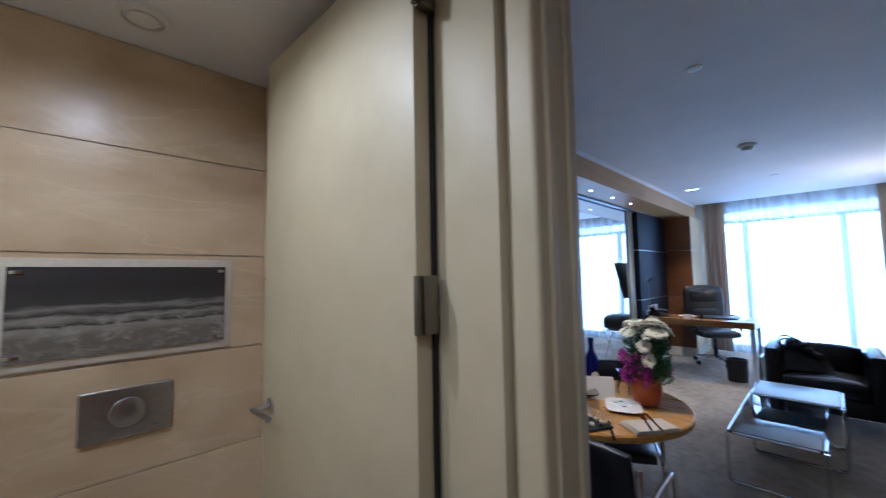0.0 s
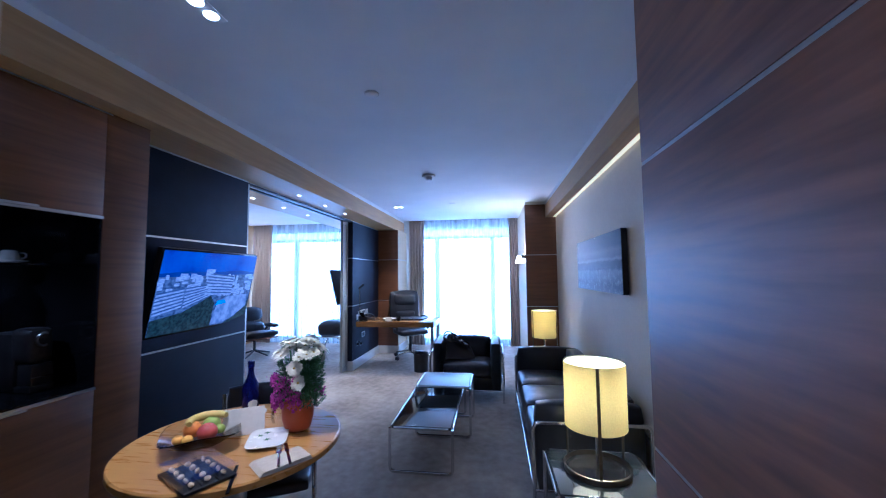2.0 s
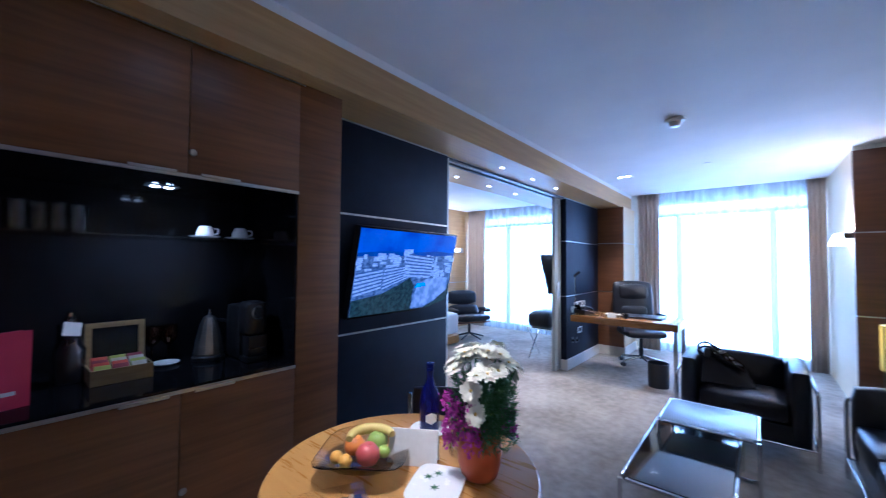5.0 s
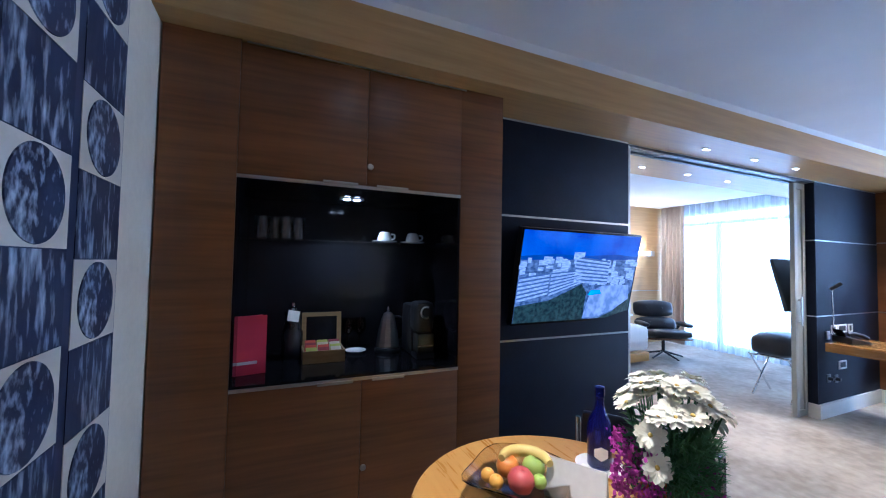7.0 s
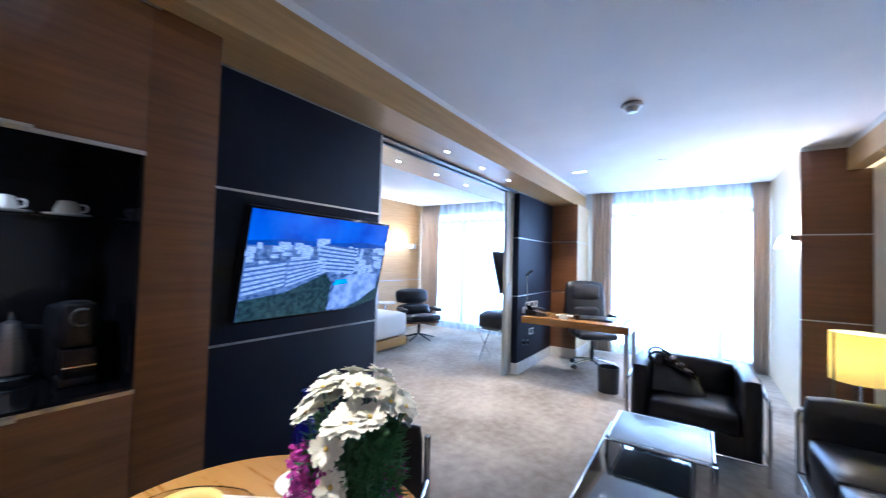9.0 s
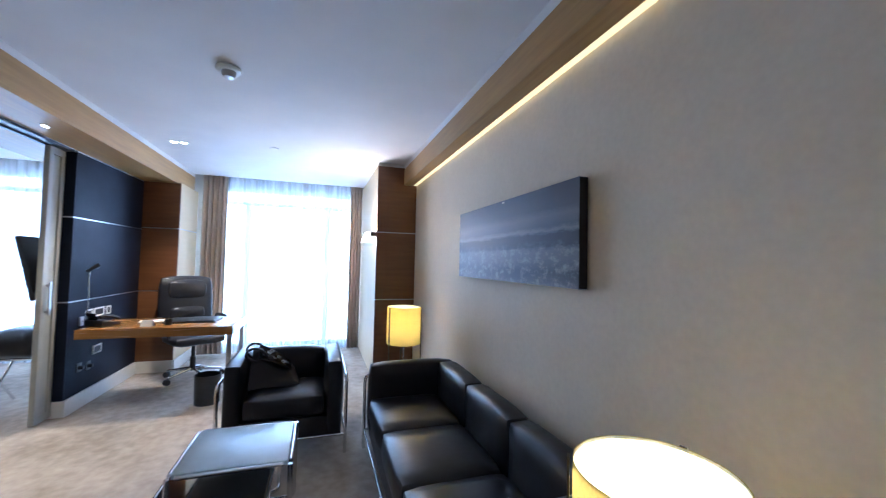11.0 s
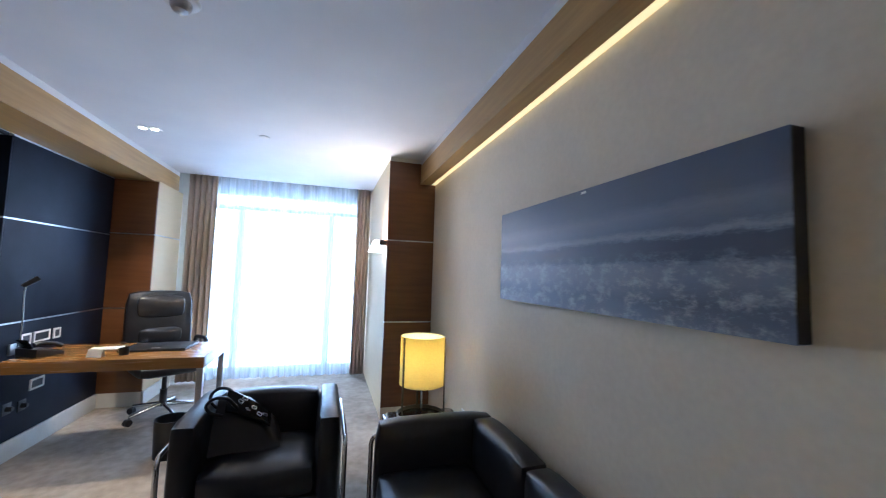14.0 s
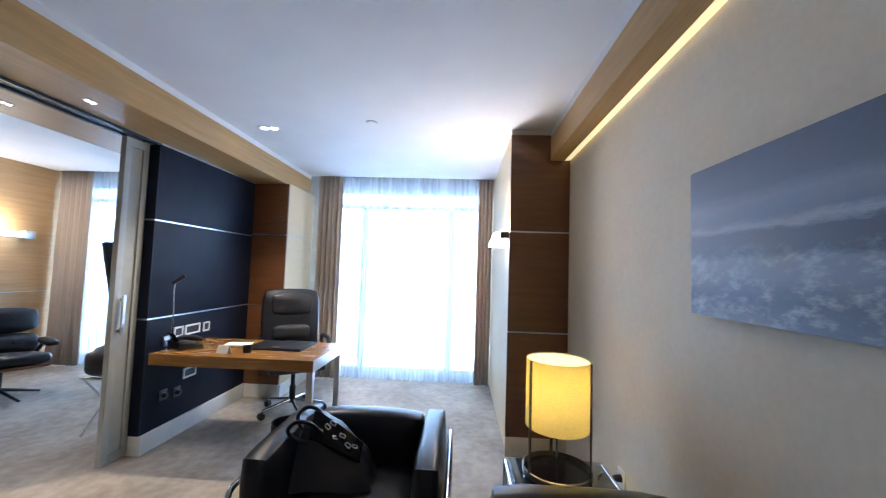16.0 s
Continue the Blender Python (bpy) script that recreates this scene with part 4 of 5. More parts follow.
# ---- bedroom ----
bed = thing("bed", pose(3.62, 4.10, 0), "bed with white duvet on a wooden base", "bed")
part("base", cube(0.0, 2.86, 0.0, 1.08, 0.04, 0.17, 0.01), TEAK, bed, "wooden bed base")
mt = cushion(0.0, 2.87, -0.02, 1.09, 0.17, 0.58, 0.10, 0.03)
part("duvet", mt, PAPER, bed, "white rumpled duvet")
part("headboard", cube(-0.05, -0.005, 0.0, 1.08, 0.0, 1.1, 0.01), WOOD_UP, bed)
lc = thing("lounge_chair", pose(7.06, 4.30, 0, 0, 0, -28), "black leather lounge chair with plywood shells on a star base", "chair")
for k in range(5):
    part("base_leg", rod(bmesh.new(), (0, 0, 0.10), (0.30 * math.cos(radians(72 * k)), 0.30 * math.sin(radians(72 * k)), 0.02), 0.018, 8, 0.012), BLACK, lc)
part("stem", rod(bmesh.new(), (0, 0, 0.10), (0, 0, 0.28), 0.025), BLACK, lc)
st = part("seat", cushion(-0.30, 0.30, -0.34, 0.24, 0.0, 0.12, 0.055, 0.025), LEATHER, lc)
st.matrix_local = pose(0, 0, 0.31, -9)
sh = part("shell", cushion(-0.29, 0.29, -0.31, 0.22, -0.035, -0.002, 0.016, 0.0), WOOD_UP, lc, "plywood seat shell")
sh.matrix_local = pose(0, 0, 0.31, -9)
for z, y, h, lean in ((0.40, 0.23, 0.20, -22), (0.62, 0.335, 0.24, -14)):
    b1 = part("back_cushion", cushion(-0.30, 0.30, -0.055, 0.045, 0, h, 0.045, 0.022), LEATHER, lc)
    b1.matrix_local = pose(0, y, z, lean)
    for bx in (-0.12, 0.12):
        part("button", turned([(0, 0.006), (0.012, 0.004), (0.014, 0.0)], 14), LEATHER, b1).matrix_local = pose(bx, -0.078, h / 2, 90)
    s1 = part("shell", cushion(-0.285, 0.285, 0.050, 0.070, 0.01, h - 0.01, 0.009, 0.0), WOOD_UP, lc, "plywood back shell")
    s1.matrix_local = pose(0, y, z, lean)
for x in (-0.33, 0.33):
    part("armrest", cushion(x - 0.05, x + 0.05, -0.18, 0.20, 0.50, 0.56, 0.025, 0.01), LEATHER, lc)
    part("arm_support", rod(bmesh.new(), (x, 0.15, 0.50), (x * 0.8, 0.2, 0.36), 0.02), BLACK, lc)
ot = thing("luggage_rack", pose(6.60, 2.54, 0), "folding chrome luggage rack with a black bag on it", "luggage rack")
for y in (-0.18, 0.18):
    part("leg", rod(bmesh.new(), (-0.20, y, 0.012), (0.20, y, 0.47), 0.011), CHROME, ot, "chrome leg")
    part("leg", rod(bmesh.new(), (0.20, y + 0.02, 0.012), (-0.20, y + 0.02, 0.47), 0.011), CHROME, ot, "chrome leg")
for x in (-0.2, 0.2):
    part("bar", rod(bmesh.new(), (x, -0.2, 0.47), (x, 0.22, 0.47), 0.011), CHROME, ot, "chrome bar")
solo("travel_bag", cushion(-0.26, 0.26, -0.19, 0.19, 0, 0.22, 0.07, 0.03), LEATHER, "black leather travel bag on the luggage rack", "bag", pose(6.62, 2.55, 0.483))
bt = thing("bedroom_television", pose(6.60, 2.36, 1.28, 13, 0, 180), "black flat television on a tilted wall arm in the bedroom", "television")
part("body", cube(-0.46, 0.46, 0, 0.035, -0.28, 0.28, 0.006), BLACK, bt)
part("screen", cube(-0.445, 0.445, -0.003, -0.0005, -0.265, 0.265), GLOSS, bt)
part("arm", rod(bmesh.new(), (0.0, 0.036, 0), (0.0, 0.12, 0), 0.02), BLACK, bt)


def sconce(m, label, energy):
    t = thing("wall_sconce", m, label, "wall lamp", "wall sconces")
    part("bracket", cube(-0.05, 0.05, 0.0, 0.02, -0.05, 0.05, 0.003), STEEL, t)
    wedge_glass = cube(-0.09, 0.09, 0.021, 0.125, -0.085, 0.03)
    for v in wedge_glass.verts:
        if v.co.y > 0.1 and v.co.z < 0:
            v.co.y += 0.045
    bmesh.ops.bevel(wedge_glass, geom=list(wedge_glass.edges), offset=0.004, segments=2, affect="EDGES", profile=0.6)
    part("diffuser", wedge_glass, LED, t, "lit slanting diffuser")
    part("arm", cube(-0.118, -0.092, 0.004, 0.085, -0.022, 0.032, 0.003), BRONZE, t, "dark steel arm box")
    p = m @ Vector((0, 0.10, 0.085))
    lamp("sconce_light", "POINT", energy, (1.0, 0.66, 0.36), Matrix.Translation(p), soft=0.05)
    return t


sconce(pose(6.66, -0.659, 1.73), "satin steel wall sconce on the pier", 28)
wl = thing("bedroom_wall_lamp", pose(7.22, 5.219, 1.70), "long lit wall lamp over the bed side", "wall lamp")
part("back_plate", cube(-0.62, 0.62, -0.03, -0.001, -0.035, 0.035, 0.003), STEEL, wl)
part("diffuser", cube(-0.60, 0.60, -0.075, -0.031, -0.03, 0.03, 0.006), LED, wl, "glowing diffuser")
for lx in (-0.32, 0.32):
    lamp("bedroom_lamp_light", "POINT", 13, (1.0, 0.74, 0.44), pose(7.22 + lx, 5.09, 1.80), soft=0.05)
part("end_cap", cube(0.605, 0.72, -0.11, -0.001, -0.05, 0.05, 0.004), STEEL, wl, "satin steel end cap")

# ---- bathroom wall ----
TY = 1.752
for r, (z0, z1) in enumerate(((0.06, 0.42), (0.423, 0.783), (0.786, 1.150), (1.153, 1.507), (1.510, 1.868), (1.871, 2.236))):
    joint = -0.62 if r % 2 else -0.25
    for x0, x1 in ((-0.998, joint), (joint + 0.003, 0.718)):
        t = new("tile", mesh_of("tile", cube(x0, x1, TY, 1.759, z0, z1, 0.0012, 1), TILE))
        t.parent = bpy.data.objects["wall_bath_north"]
for r, (z0, z1) in enumerate(((0.786, 1.150), (1.153, 1.507), (1.510, 1.868), (1.871, 2.236))):
    t = new("tile", mesh_of("tile", cube(0.7135, 0.7195, 1.46, 1.75, z0, z1, 0.001, 1), TILE))
    t.parent = bpy.data.objects["wall_bath_north"]
gp = thing("glass_picture", pose(0.293, TY - 0.012, 1.327), "unframed dark seascape print behind glass on the tiles", "picture")
part("print", cube(-0.277, 0.277, -0.004, 0.004, -0.138, 0.138, 0.001), picture_material("dark_sea_print", "sea_dark"), gp)
part("border", cube(-0.30, 0.30, 0.0045, 0.0115, -0.165, 0.165, 0.001), GROUT, gp, "pale backing board")
for x in (-0.258, 0.258):
    for z in (-0.122, 0.122):
        part("clip", cube(x - 0.014, x + 0.014, -0.008, -0.0045, z - 0.005, z + 0.005, 0.001), CHROME, gp, "small chrome clip")
fp = thing("flush_plate", pose(0.295, TY, 0.992), "grey plastic toilet flush plate with a round button", "flush plate")
part("plate", cube(-0.12, 0.12, -0.014, -0.001, -0.08, 0.08, 0.006, 3), STEEL, fp)
bt2 = turned([(0, 0.022), (0.03, 0.021), (0.045, 0.017), (0.048, 0.013)], 32)
part("button", bt2, STEEL, fp, "round satin button").matrix_local = pose(0, 0, 0, 90)
cv = thing("ceiling_vent", pose(0.28, 1.555, 2.24), "round white vent in the bathroom ceiling", "vent")
part("ring", turned([(0.075, -0.001), (0.072, -0.010), (0.055, -0.012), (0.05, -0.004)], 32), PAINT, cv)
part("disc", turned([(0, -0.012), (0.04, -0.012), (0.043, -0.006)], 28), PAINT, cv)

# ---- printed artwork of discs beside the minibar ----
ART_NAVY = mat("art_navy", (0.016, 0.020, 0.050), (0.028, 0.034, 0.075), 9, 0.6)
ART_STREAK = mat("art_streaked_print", (0.016, 0.020, 0.050), (0.40, 0.43, 0.50), 30, 0.6, stretch=(1, 1.8, 0.45), blotch=0.42, low=0.50, high=0.66)
ART_CREAM = mat("art_cream", (0.50, 0.43, 0.33), (0.60, 0.52, 0.41), 14, 0.7)
art = thing("artwork", pose(0.912, 0, 0), "tall navy and cream print of streaked discs", "picture")
part("board", cube(0.0, 0.018, 0.66, 1.47, 0.42, 2.46, 0.002), ART_NAVY, art)
for c, y0 in enumerate((0.685, 0.955, 1.225)):
    for k in range(10):
        z0 = 0.43 + 0.2025 * k + (0.02 if c % 2 else 0)
        if z0 + 0.2 > 2.455:
            continue
        if (k + c) % 2 == 0:
            cell = part("cell", cube(0.0185, 0.020, y0, y0 + 0.235, z0, z0 + 0.20), ART_CREAM, art, "cream cell")
            disc = turned([(0, 0.0025), (0.094, 0.0025), (0.095, 0.0)], 36)
            ob = part("disc", disc, ART_STREAK, cell, "streaked navy disc")
            ob.matrix_local = pose(0.0205, y0 + 0.1175, z0 + 0.10, 0, 90, 0)
        else:
            part("cell", cube(0.0185, 0.020, y0, y0 + 0.235, z0, z0 + 0.20), ART_STREAK, art, "streaked navy cell")

# ---- ceiling fittings ----
sm = thing("smoke_detector", pose(4.66, 0.565, H), "white round smoke detector on the ceiling", "smoke detector")
part("base", turned([(0.07, -0.001), (0.075, -0.012), (0.068, -0.022), (0.045, -0.026)], 36), PAINT, sm)
part("chamber", turned([(0.043, -0.024), (0.040, -0.045), (0.030, -0.060), (0, -0.064)], 28), STEEL, sm, "grey sensing chamber")
for x, y in ((2.70, 0.58), (6.40, 0.49)):
    sp = thing("sprinkler_cover", pose(x, y, H), "flat white sprinkler cover in the ceiling", "sprinkler", "ceiling sprinklers")
    part("plate", turned([(0.040, -0.001), (0.040, -0.006), (0.036, -0.008), (0, -0.008)], 28), PAINT, sp)
    part("collar", turned([(0.046, -0.0005), (0.046, -0.003), (0.041, -0.003)], 28), STEEL, sp)

# ---- on the dining table ----
TZ = 0.751
ORANGE = mat("terracotta_orange_glaze", (0.42, 0.085, 0.018), (0.60, 0.14, 0.03), 10, 0.45, bump=0.05)
PETAL = mat("white_petals", (0.78, 0.76, 0.62), (0.86, 0.84, 0.72), 30, 0.7)
YOLK = mat("flower_centre", (0.50, 0.34, 0.06), (0.62, 0.46, 0.10), 40, 0.8)
PURPLE = mat("magenta_blossom", (0.26, 0.02, 0.22), (0.55, 0.06, 0.46), 20, 0.7)
LEAF = mat("green_leaves", (0.035, 0.11, 0.034), (0.10, 0.25, 0.085), 12, 0.55)
COBALT = glass("cobalt_bottle_glass", (0.006, 0.008, 0.17), 0.03)
COBALT.node_tree.nodes["Principled BSDF"].inputs["Transmission Weight"].default_value = 0.55

vs = thing("flower_vase", pose(2.25, 0.79, TZ) @ Matrix.Diagonal((0.95, 0.95, 1.06, 1)), "orange glazed vase full of white and purple flowers", "vase")
part("pot", turned([(0, 0.004), (0.052, 0.0), (0.062, 0.010), (0.074, 0.05), (0.077, 0.082), (0.071, 0.120), (0.067, 0.127), (0.063, 0.122), (0.069, 0.082), (0.047, 0.018), (0, 0.014)], 36), ORANGE, vs, "glossy orange pot", 60)
rnd = random.Random(11)


def blossom(centre, tilt, r, petals):
    """One open daisy: two rings of broad cupped petals."""
    bm = bmesh.new()
    pts = ((0.12, -0.04, 0.03), (0.50, -0.19, 0.07), (0.88, -0.17, 0.02), (1.02, 0.0, -0.03), (0.88, 0.17, 0.02), (0.50, 0.19, 0.07), (0.12, 0.04, 0.03))
    for ring, (size, lift) in enumerate(((1.0, -4), (0.80, -20))):
        for k in range(petals):
            a = 2 * math.pi * (k + 0.5 * ring + rnd.uniform(-0.12, 0.12)) / petals
            m = Matrix.Translation(centre) @ tilt @ Matrix.Rotation(a, 4, "Z") @ Matrix.Rotation(radians(lift + rnd.uniform(-9, 9)), 4, "Y")
            q = r * size * rnd.uniform(0.92, 1.06)
            row = [bm.verts.new(m @ Vector((x * q, y * q, z * q))) for x, y, z in pts]
            spine = bm.verts.new(m @ Vector((0.55 * q, 0, 0.015 * q)))
            for u, v in zip(row, row[1:]):
                bm.faces.new((u, v, spine))
    return bm


heads = []
for k in range(34):
    a, d = 2.4 * k + rnd.uniform(-0.3, 0.3), 0.118 * math.sqrt((k + 0.6) / 34)
    heads.append((Vector((d * math.cos(a) + 0.004, d * math.sin(a) - 0.010, 0.380 - 2.0 * d * d + rnd.uniform(-0.035, 0.025))), rnd.uniform(0.032, 0.039)))
for a, d, z, r in ((3.45, 0.100, 0.285, 0.038), (3.62, 0.112, 0.225, 0.036), (5.7, 0.125, 0.30, 0.034)):
    heads.append((Vector((d * math.cos(a), d * math.sin(a), z)), r))
stems = bmesh.new()
for k, (c, r) in enumerate(heads):
    out = Vector((c.x * 1.1 + rnd.uniform(-0.04, 0.04), c.y * 1.1 + rnd.uniform(-0.04, 0.04), 0.26 if k < 34 else 0.05))
    tilt = out.to_track_quat("Z", "Y").to_matrix().to_4x4()
    fl = part("daisy", blossom(c, tilt, r, 15), PETAL, vs, "white daisy")
    ce = bmesh.new()
    bmesh.ops.create_icosphere(ce, subdivisions=2, radius=0.0056, matrix=Matrix.Translation(c + out.normalized() * 0.003) @ tilt @ Matrix.Diagonal((1, 1, 0.55, 1)))
    part("flower_centre", ce, YOLK, fl)
    rod(stems, (c.x * 0.35, c.y * 0.35, 0.12), c - out.normalized() * 0.004, 0.0019, 5)
for k in range(18):
    a, d, z = rnd.uniform(4.5, 6.1), rnd.uniform(0.06, 0.135), rnd.uniform(0.275, 0.345)
    tip = Vector((d * math.cos(a), d * math.sin(a), z))
    rod(stems, (tip.x * 0.4, tip.y * 0.4, 0.15), tip, 0.0016, 5)
    bud = bmesh.new()
    bmesh.ops.create_icosphere(bud, subdivisions=2, radius=rnd.uniform(0.006, 0.010), matrix=Matrix.Translation(tip) @ Matrix.Diagonal((1, 1, 0.8, 1)))
    part("bud", bud, PETAL if k % 3 == 0 else LEAF, vs, "closed flower bud")
tagged(part("stem", stems, LEAF, vs, "thin green stems"), kind="stuff")
lf = bmesh.new()
for k in range(1900):
    fern = k % 5 > 0
    a = rnd.uniform(3.75, 6.1) if fern else rnd.uniform(0, 6.28)
    d, z = (0.035 + 0.092 * rnd.random() ** 0.6, rnd.uniform(0.115, 0.285)) if fern else (0.10 * rnd.random() ** 0.45, rnd.uniform(0.15, 0.31))
    m = Matrix.Translation((d * math.cos(a), d * math.sin(a), z)) @ Euler((rnd.uniform(-1, 1), rnd.uniform(-1.2, 0.3), a + rnd.uniform(-0.7, 0.7))).to_matrix().to_4x4()
    n, w = (rnd.uniform(0.012, 0.024), 0.10) if fern else (rnd.uniform(0.014, 0.030), 0.26)
    lf.faces.new([lf.verts.new(m @ Vector((n * u, n * v * w, n * q))) for u, v, q in ((-1, 0, 0), (-0.2, -1, 0.1), (1, 0, -0.1), (-0.2, 1, 0.1))])
tagged(part("foliage", lf, LEAF, vs, "feathery dark green leaves"), kind="stuff")
pf = bmesh.new()
for k in range(110):
    a, d, z = rnd.uniform(2.0, 3.75), rnd.uniform(0.07, 0.130), rnd.uniform(0.115, 0.255)
    if k > 96:
        a, z = rnd.uniform(4.9, 5.8), rnd.uniform(0.14, 0.19)
    hub = Vector((d * math.cos(a), d * math.sin(a), z))
    for j in range(9):
        m = Matrix.Translation(hub + Vector((rnd.gauss(0, 0.006), rnd.gauss(0, 0.006), rnd.gauss(0, 0.007)))) @ Euler((rnd.uniform(0, 6), rnd.uniform(0, 6), a)).to_matrix().to_4x4()
        n = rnd.uniform(0.004, 0.008)
        pf.faces.new([pf.verts.new(m @ Vector((n * u, n * v, n * w))) for u, v, w in ((-1, 0, 0), (0, -0.8, 0.3), (1, 0, 0), (0, 0.8, 0.3))])
tagged(part("purple_blossom", pf, PURPLE, vs, "purple-magenta blossom"), kind="stuff")

solo("saucer", turned([(0, 0.004), (0.05, 0.0), (0.078, 0.008), (0.08, 0.011), (0.05, 0.006), (0, 0.007)], 36), WHITE, "white saucer under the blue bottle", "saucer", pose(2.385, 1.13, TZ))
BLUEFOIL = mat("blue_foil", (0.008, 0.010, 0.10), (0.016, 0.020, 0.18), 30, 0.25, 0.6)
bo = thing("bottle", pose(2.385, 1.13, TZ + 0.0075) @ Matrix.Diagonal((0.97, 0.97, 0.94, 1)), "cobalt blue glass bottle with a pale round label", "bottle")
part("glass_body", turned([(0, 0.0), (0.038, 0.0), (0.042, 0.006), (0.042, 0.135), (0.036, 0.165), (0.020, 0.20), (0.0145, 0.225), (0.0145, 0.272), (0.016, 0.274), (0.016, 0.283), (0, 0.284)], 32), COBALT, bo, "", 60)
part("cap", turned([(0.0170, 0.255), (0.0175, 0.286), (0, 0.288)], 24), BLUEFOIL, bo, "dark blue foil cap")
lb = bmesh.new()
for k in range(9):
    for j in range(2):
        lb.verts.new((0.0428 * math.cos(radians(200 + 8 * k)), 0.0428 * math.sin(radians(200 + 8 * k)), (0.035, 0.085)[j] + (0.012 if j == 0 else -0.012) * abs(k - 4) / 4))
lb.verts.ensure_lookup_table()
for k in range(8):
    lb.faces.new((lb.verts[2 * k], lb.verts[2 * k + 2], lb.verts[2 * k + 3], lb.verts[2 * k + 1]))
part("bottle_label", lb, PAPER, bo, "pale oval label")

gl = thing("wine_glass", pose(2.315, 0.925, TZ), "upturned clear stemmed glass", "glass")
part("bowl", turned([(0.036, 0.0), (0.039, 0.03), (0.034, 0.065), (0.012, 0.085), (0.012, 0.083), (0.031, 0.063), (0.036, 0.03), (0.033, 0.0)], 28), TUMBLER, gl, "", 80)
part("stem_foot", turned([(0.006, 0.085), (0.005, 0.12), (0.034, 0.130), (0.034, 0.133), (0, 0.134)], 28), TUMBLER, gl, "", 80)

BOWLGLASS = glass("smoked_glass_dish", (0.78, 0.75, 0.71), 0.04)
fb = thing("fruit_dish", pose(2.035, 1.115, TZ, 0, 0, 38), "smoked glass square dish holding fresh fruit", "dish")
bm = bmesh.new()
prof = [(0.055, 0.002), (0.085, 0.02), (0.125, 0.05), (0.150, 0.062), (0.150, 0.066), (0.122, 0.055), (0.08, 0.026), (0.05, 0.008)]
rr = []
for s, z in prof:
    ring = []
    for k in range(32):
        a = 2 * math.pi * k / 32
        f4 = 1 / max(abs(math.cos(a)) ** 4 + abs(math.sin(a)) ** 4, 1e-6) ** 0.25
        ring.append(bm.verts.new((s * f4 * math.cos(a), s * f4 * math.sin(a), z + (0.012 * math.cos(2 * a) if s > 0.12 else 0))))
    rr.append(ring)
for a, b in zip(rr, rr[1:]):
    for k in range(32):
        bm.faces.new((a[k], a[(k + 1) % 32], b[(k + 1) % 32], b[k]))
bm.faces.new(rr[0][::-1]), bm.faces.new(rr[-1])
part("dish", bm, BOWLGLASS, fb, "", 60)


def fruit(name, x, y, z, r, dark, light, label, squash=0.9):
    bm = turned([(0, r * 0.70), (r * 0.18, r * 0.80), (r * 0.5, r * 0.82), (r * 0.88, r * 0.45), (r, 0), (r * 0.86, -r * 0.5), (r * 0.5, -r * 0.86 * squash), (0, -r * 0.88 * squash)], 24)
    return solo(name, bm, mat(name + "_skin", dark, light, 14, 0.4), label, "fruit", pose(x, y, TZ + z, 8, 5), smooth=80)


fruit("red_apple", 2.02, 1.075, 0.062, 0.040, (0.45, 0.05, 0.06), (0.62, 0.16, 0.13), "pinkish red apple in the dish")
fruit("green_apple", 2.095, 1.115, 0.066, 0.036, (0.30, 0.42, 0.06), (0.42, 0.55, 0.12), "green apple in the dish")
fruit("orange", 2.02, 1.145, 0.068, 0.036, (0.62, 0.20, 0.02), (0.75, 0.30, 0.04), "orange in the dish")
for dx, dy in ((-0.045, 0.055), (-0.04, 0.015)):
    fruit("apricot", 2.0 + dx, 1.10 + dy, 0.050, 0.022, (0.70, 0.34, 0.03), (0.82, 0.48, 0.06), "small yellow apricot in the dish")
fruit("lime", 2.075, 1.06, 0.055, 0.022, (0.32, 0.46, 0.05), (0.45, 0.58, 0.1), "small green lime in the dish")
pts = [Vector((2.05 + 0.072 * math.cos(radians(a)), 1.095 + 0.072 * math.sin(radians(a)), TZ + 0.100)) for a in range(-30, 160, 19)]
bn = bmesh.new()
rings = []
for i, p in enumerate(pts):
    rad = 0.019 * (0.35 + 0.65 * math.sin(math.pi * (i + 0.4) / (len(pts) - 0.2)) ** 0.5)
    d = (pts[min(i + 1, len(pts) - 1)] - pts[max(i - 1, 0)]).normalized()
    s = d.cross(Vector((0, 0, 1))).normalized()
    u = s.cross(d)
    rings.append([bn.verts.new(p + (s * math.cos(k * math.pi / 4) + u * math.sin(k * math.pi / 4)) * rad) for k in range(8)])
for a, b in zip(rings, rings[1:]):
    for k in range(8):
        bn.faces.new((a[k], a[(k + 1) % 8], b[(k + 1) % 8], b[k]))
bn.faces.new(rings[0]), bn.faces.new(rings[-1])
solo("banana", bn, mat("banana_skin", (0.62, 0.48, 0.10), (0.74, 0.62, 0.20), 12, 0.5), "yellow banana laid over the fruit", "fruit", smooth=60)

tray = thing("snack_box", pose(1.80, 0.93, TZ, 0, 0, -28), "clear lidded box of small snacks in three rows", "snack box")
part("base_tray", cube(-0.085, 0.085, -0.115, 0.115, 0.001, 0.012, 0.004), BLACK, tray, "dark tray")
SNACK = mat("pale_sweets", (0.55, 0.42, 0.25), (0.75, 0.66, 0.50), 30, 0.7)
for r in range(3):
    for k in range(5):
        bm = bmesh.new()
        bmesh.ops.create_icosphere(bm, subdivisions=2, radius=0.014, matrix=pose(-0.052 + 0.052 * r, -0.085 + 0.042 * k, 0.022, rnd.uniform(0, 90), 0, rnd.uniform(0, 90)) @ Matrix.Diagonal((1, 0.75, 0.5, 1)))
        part("snack", bm, SNACK, tray)
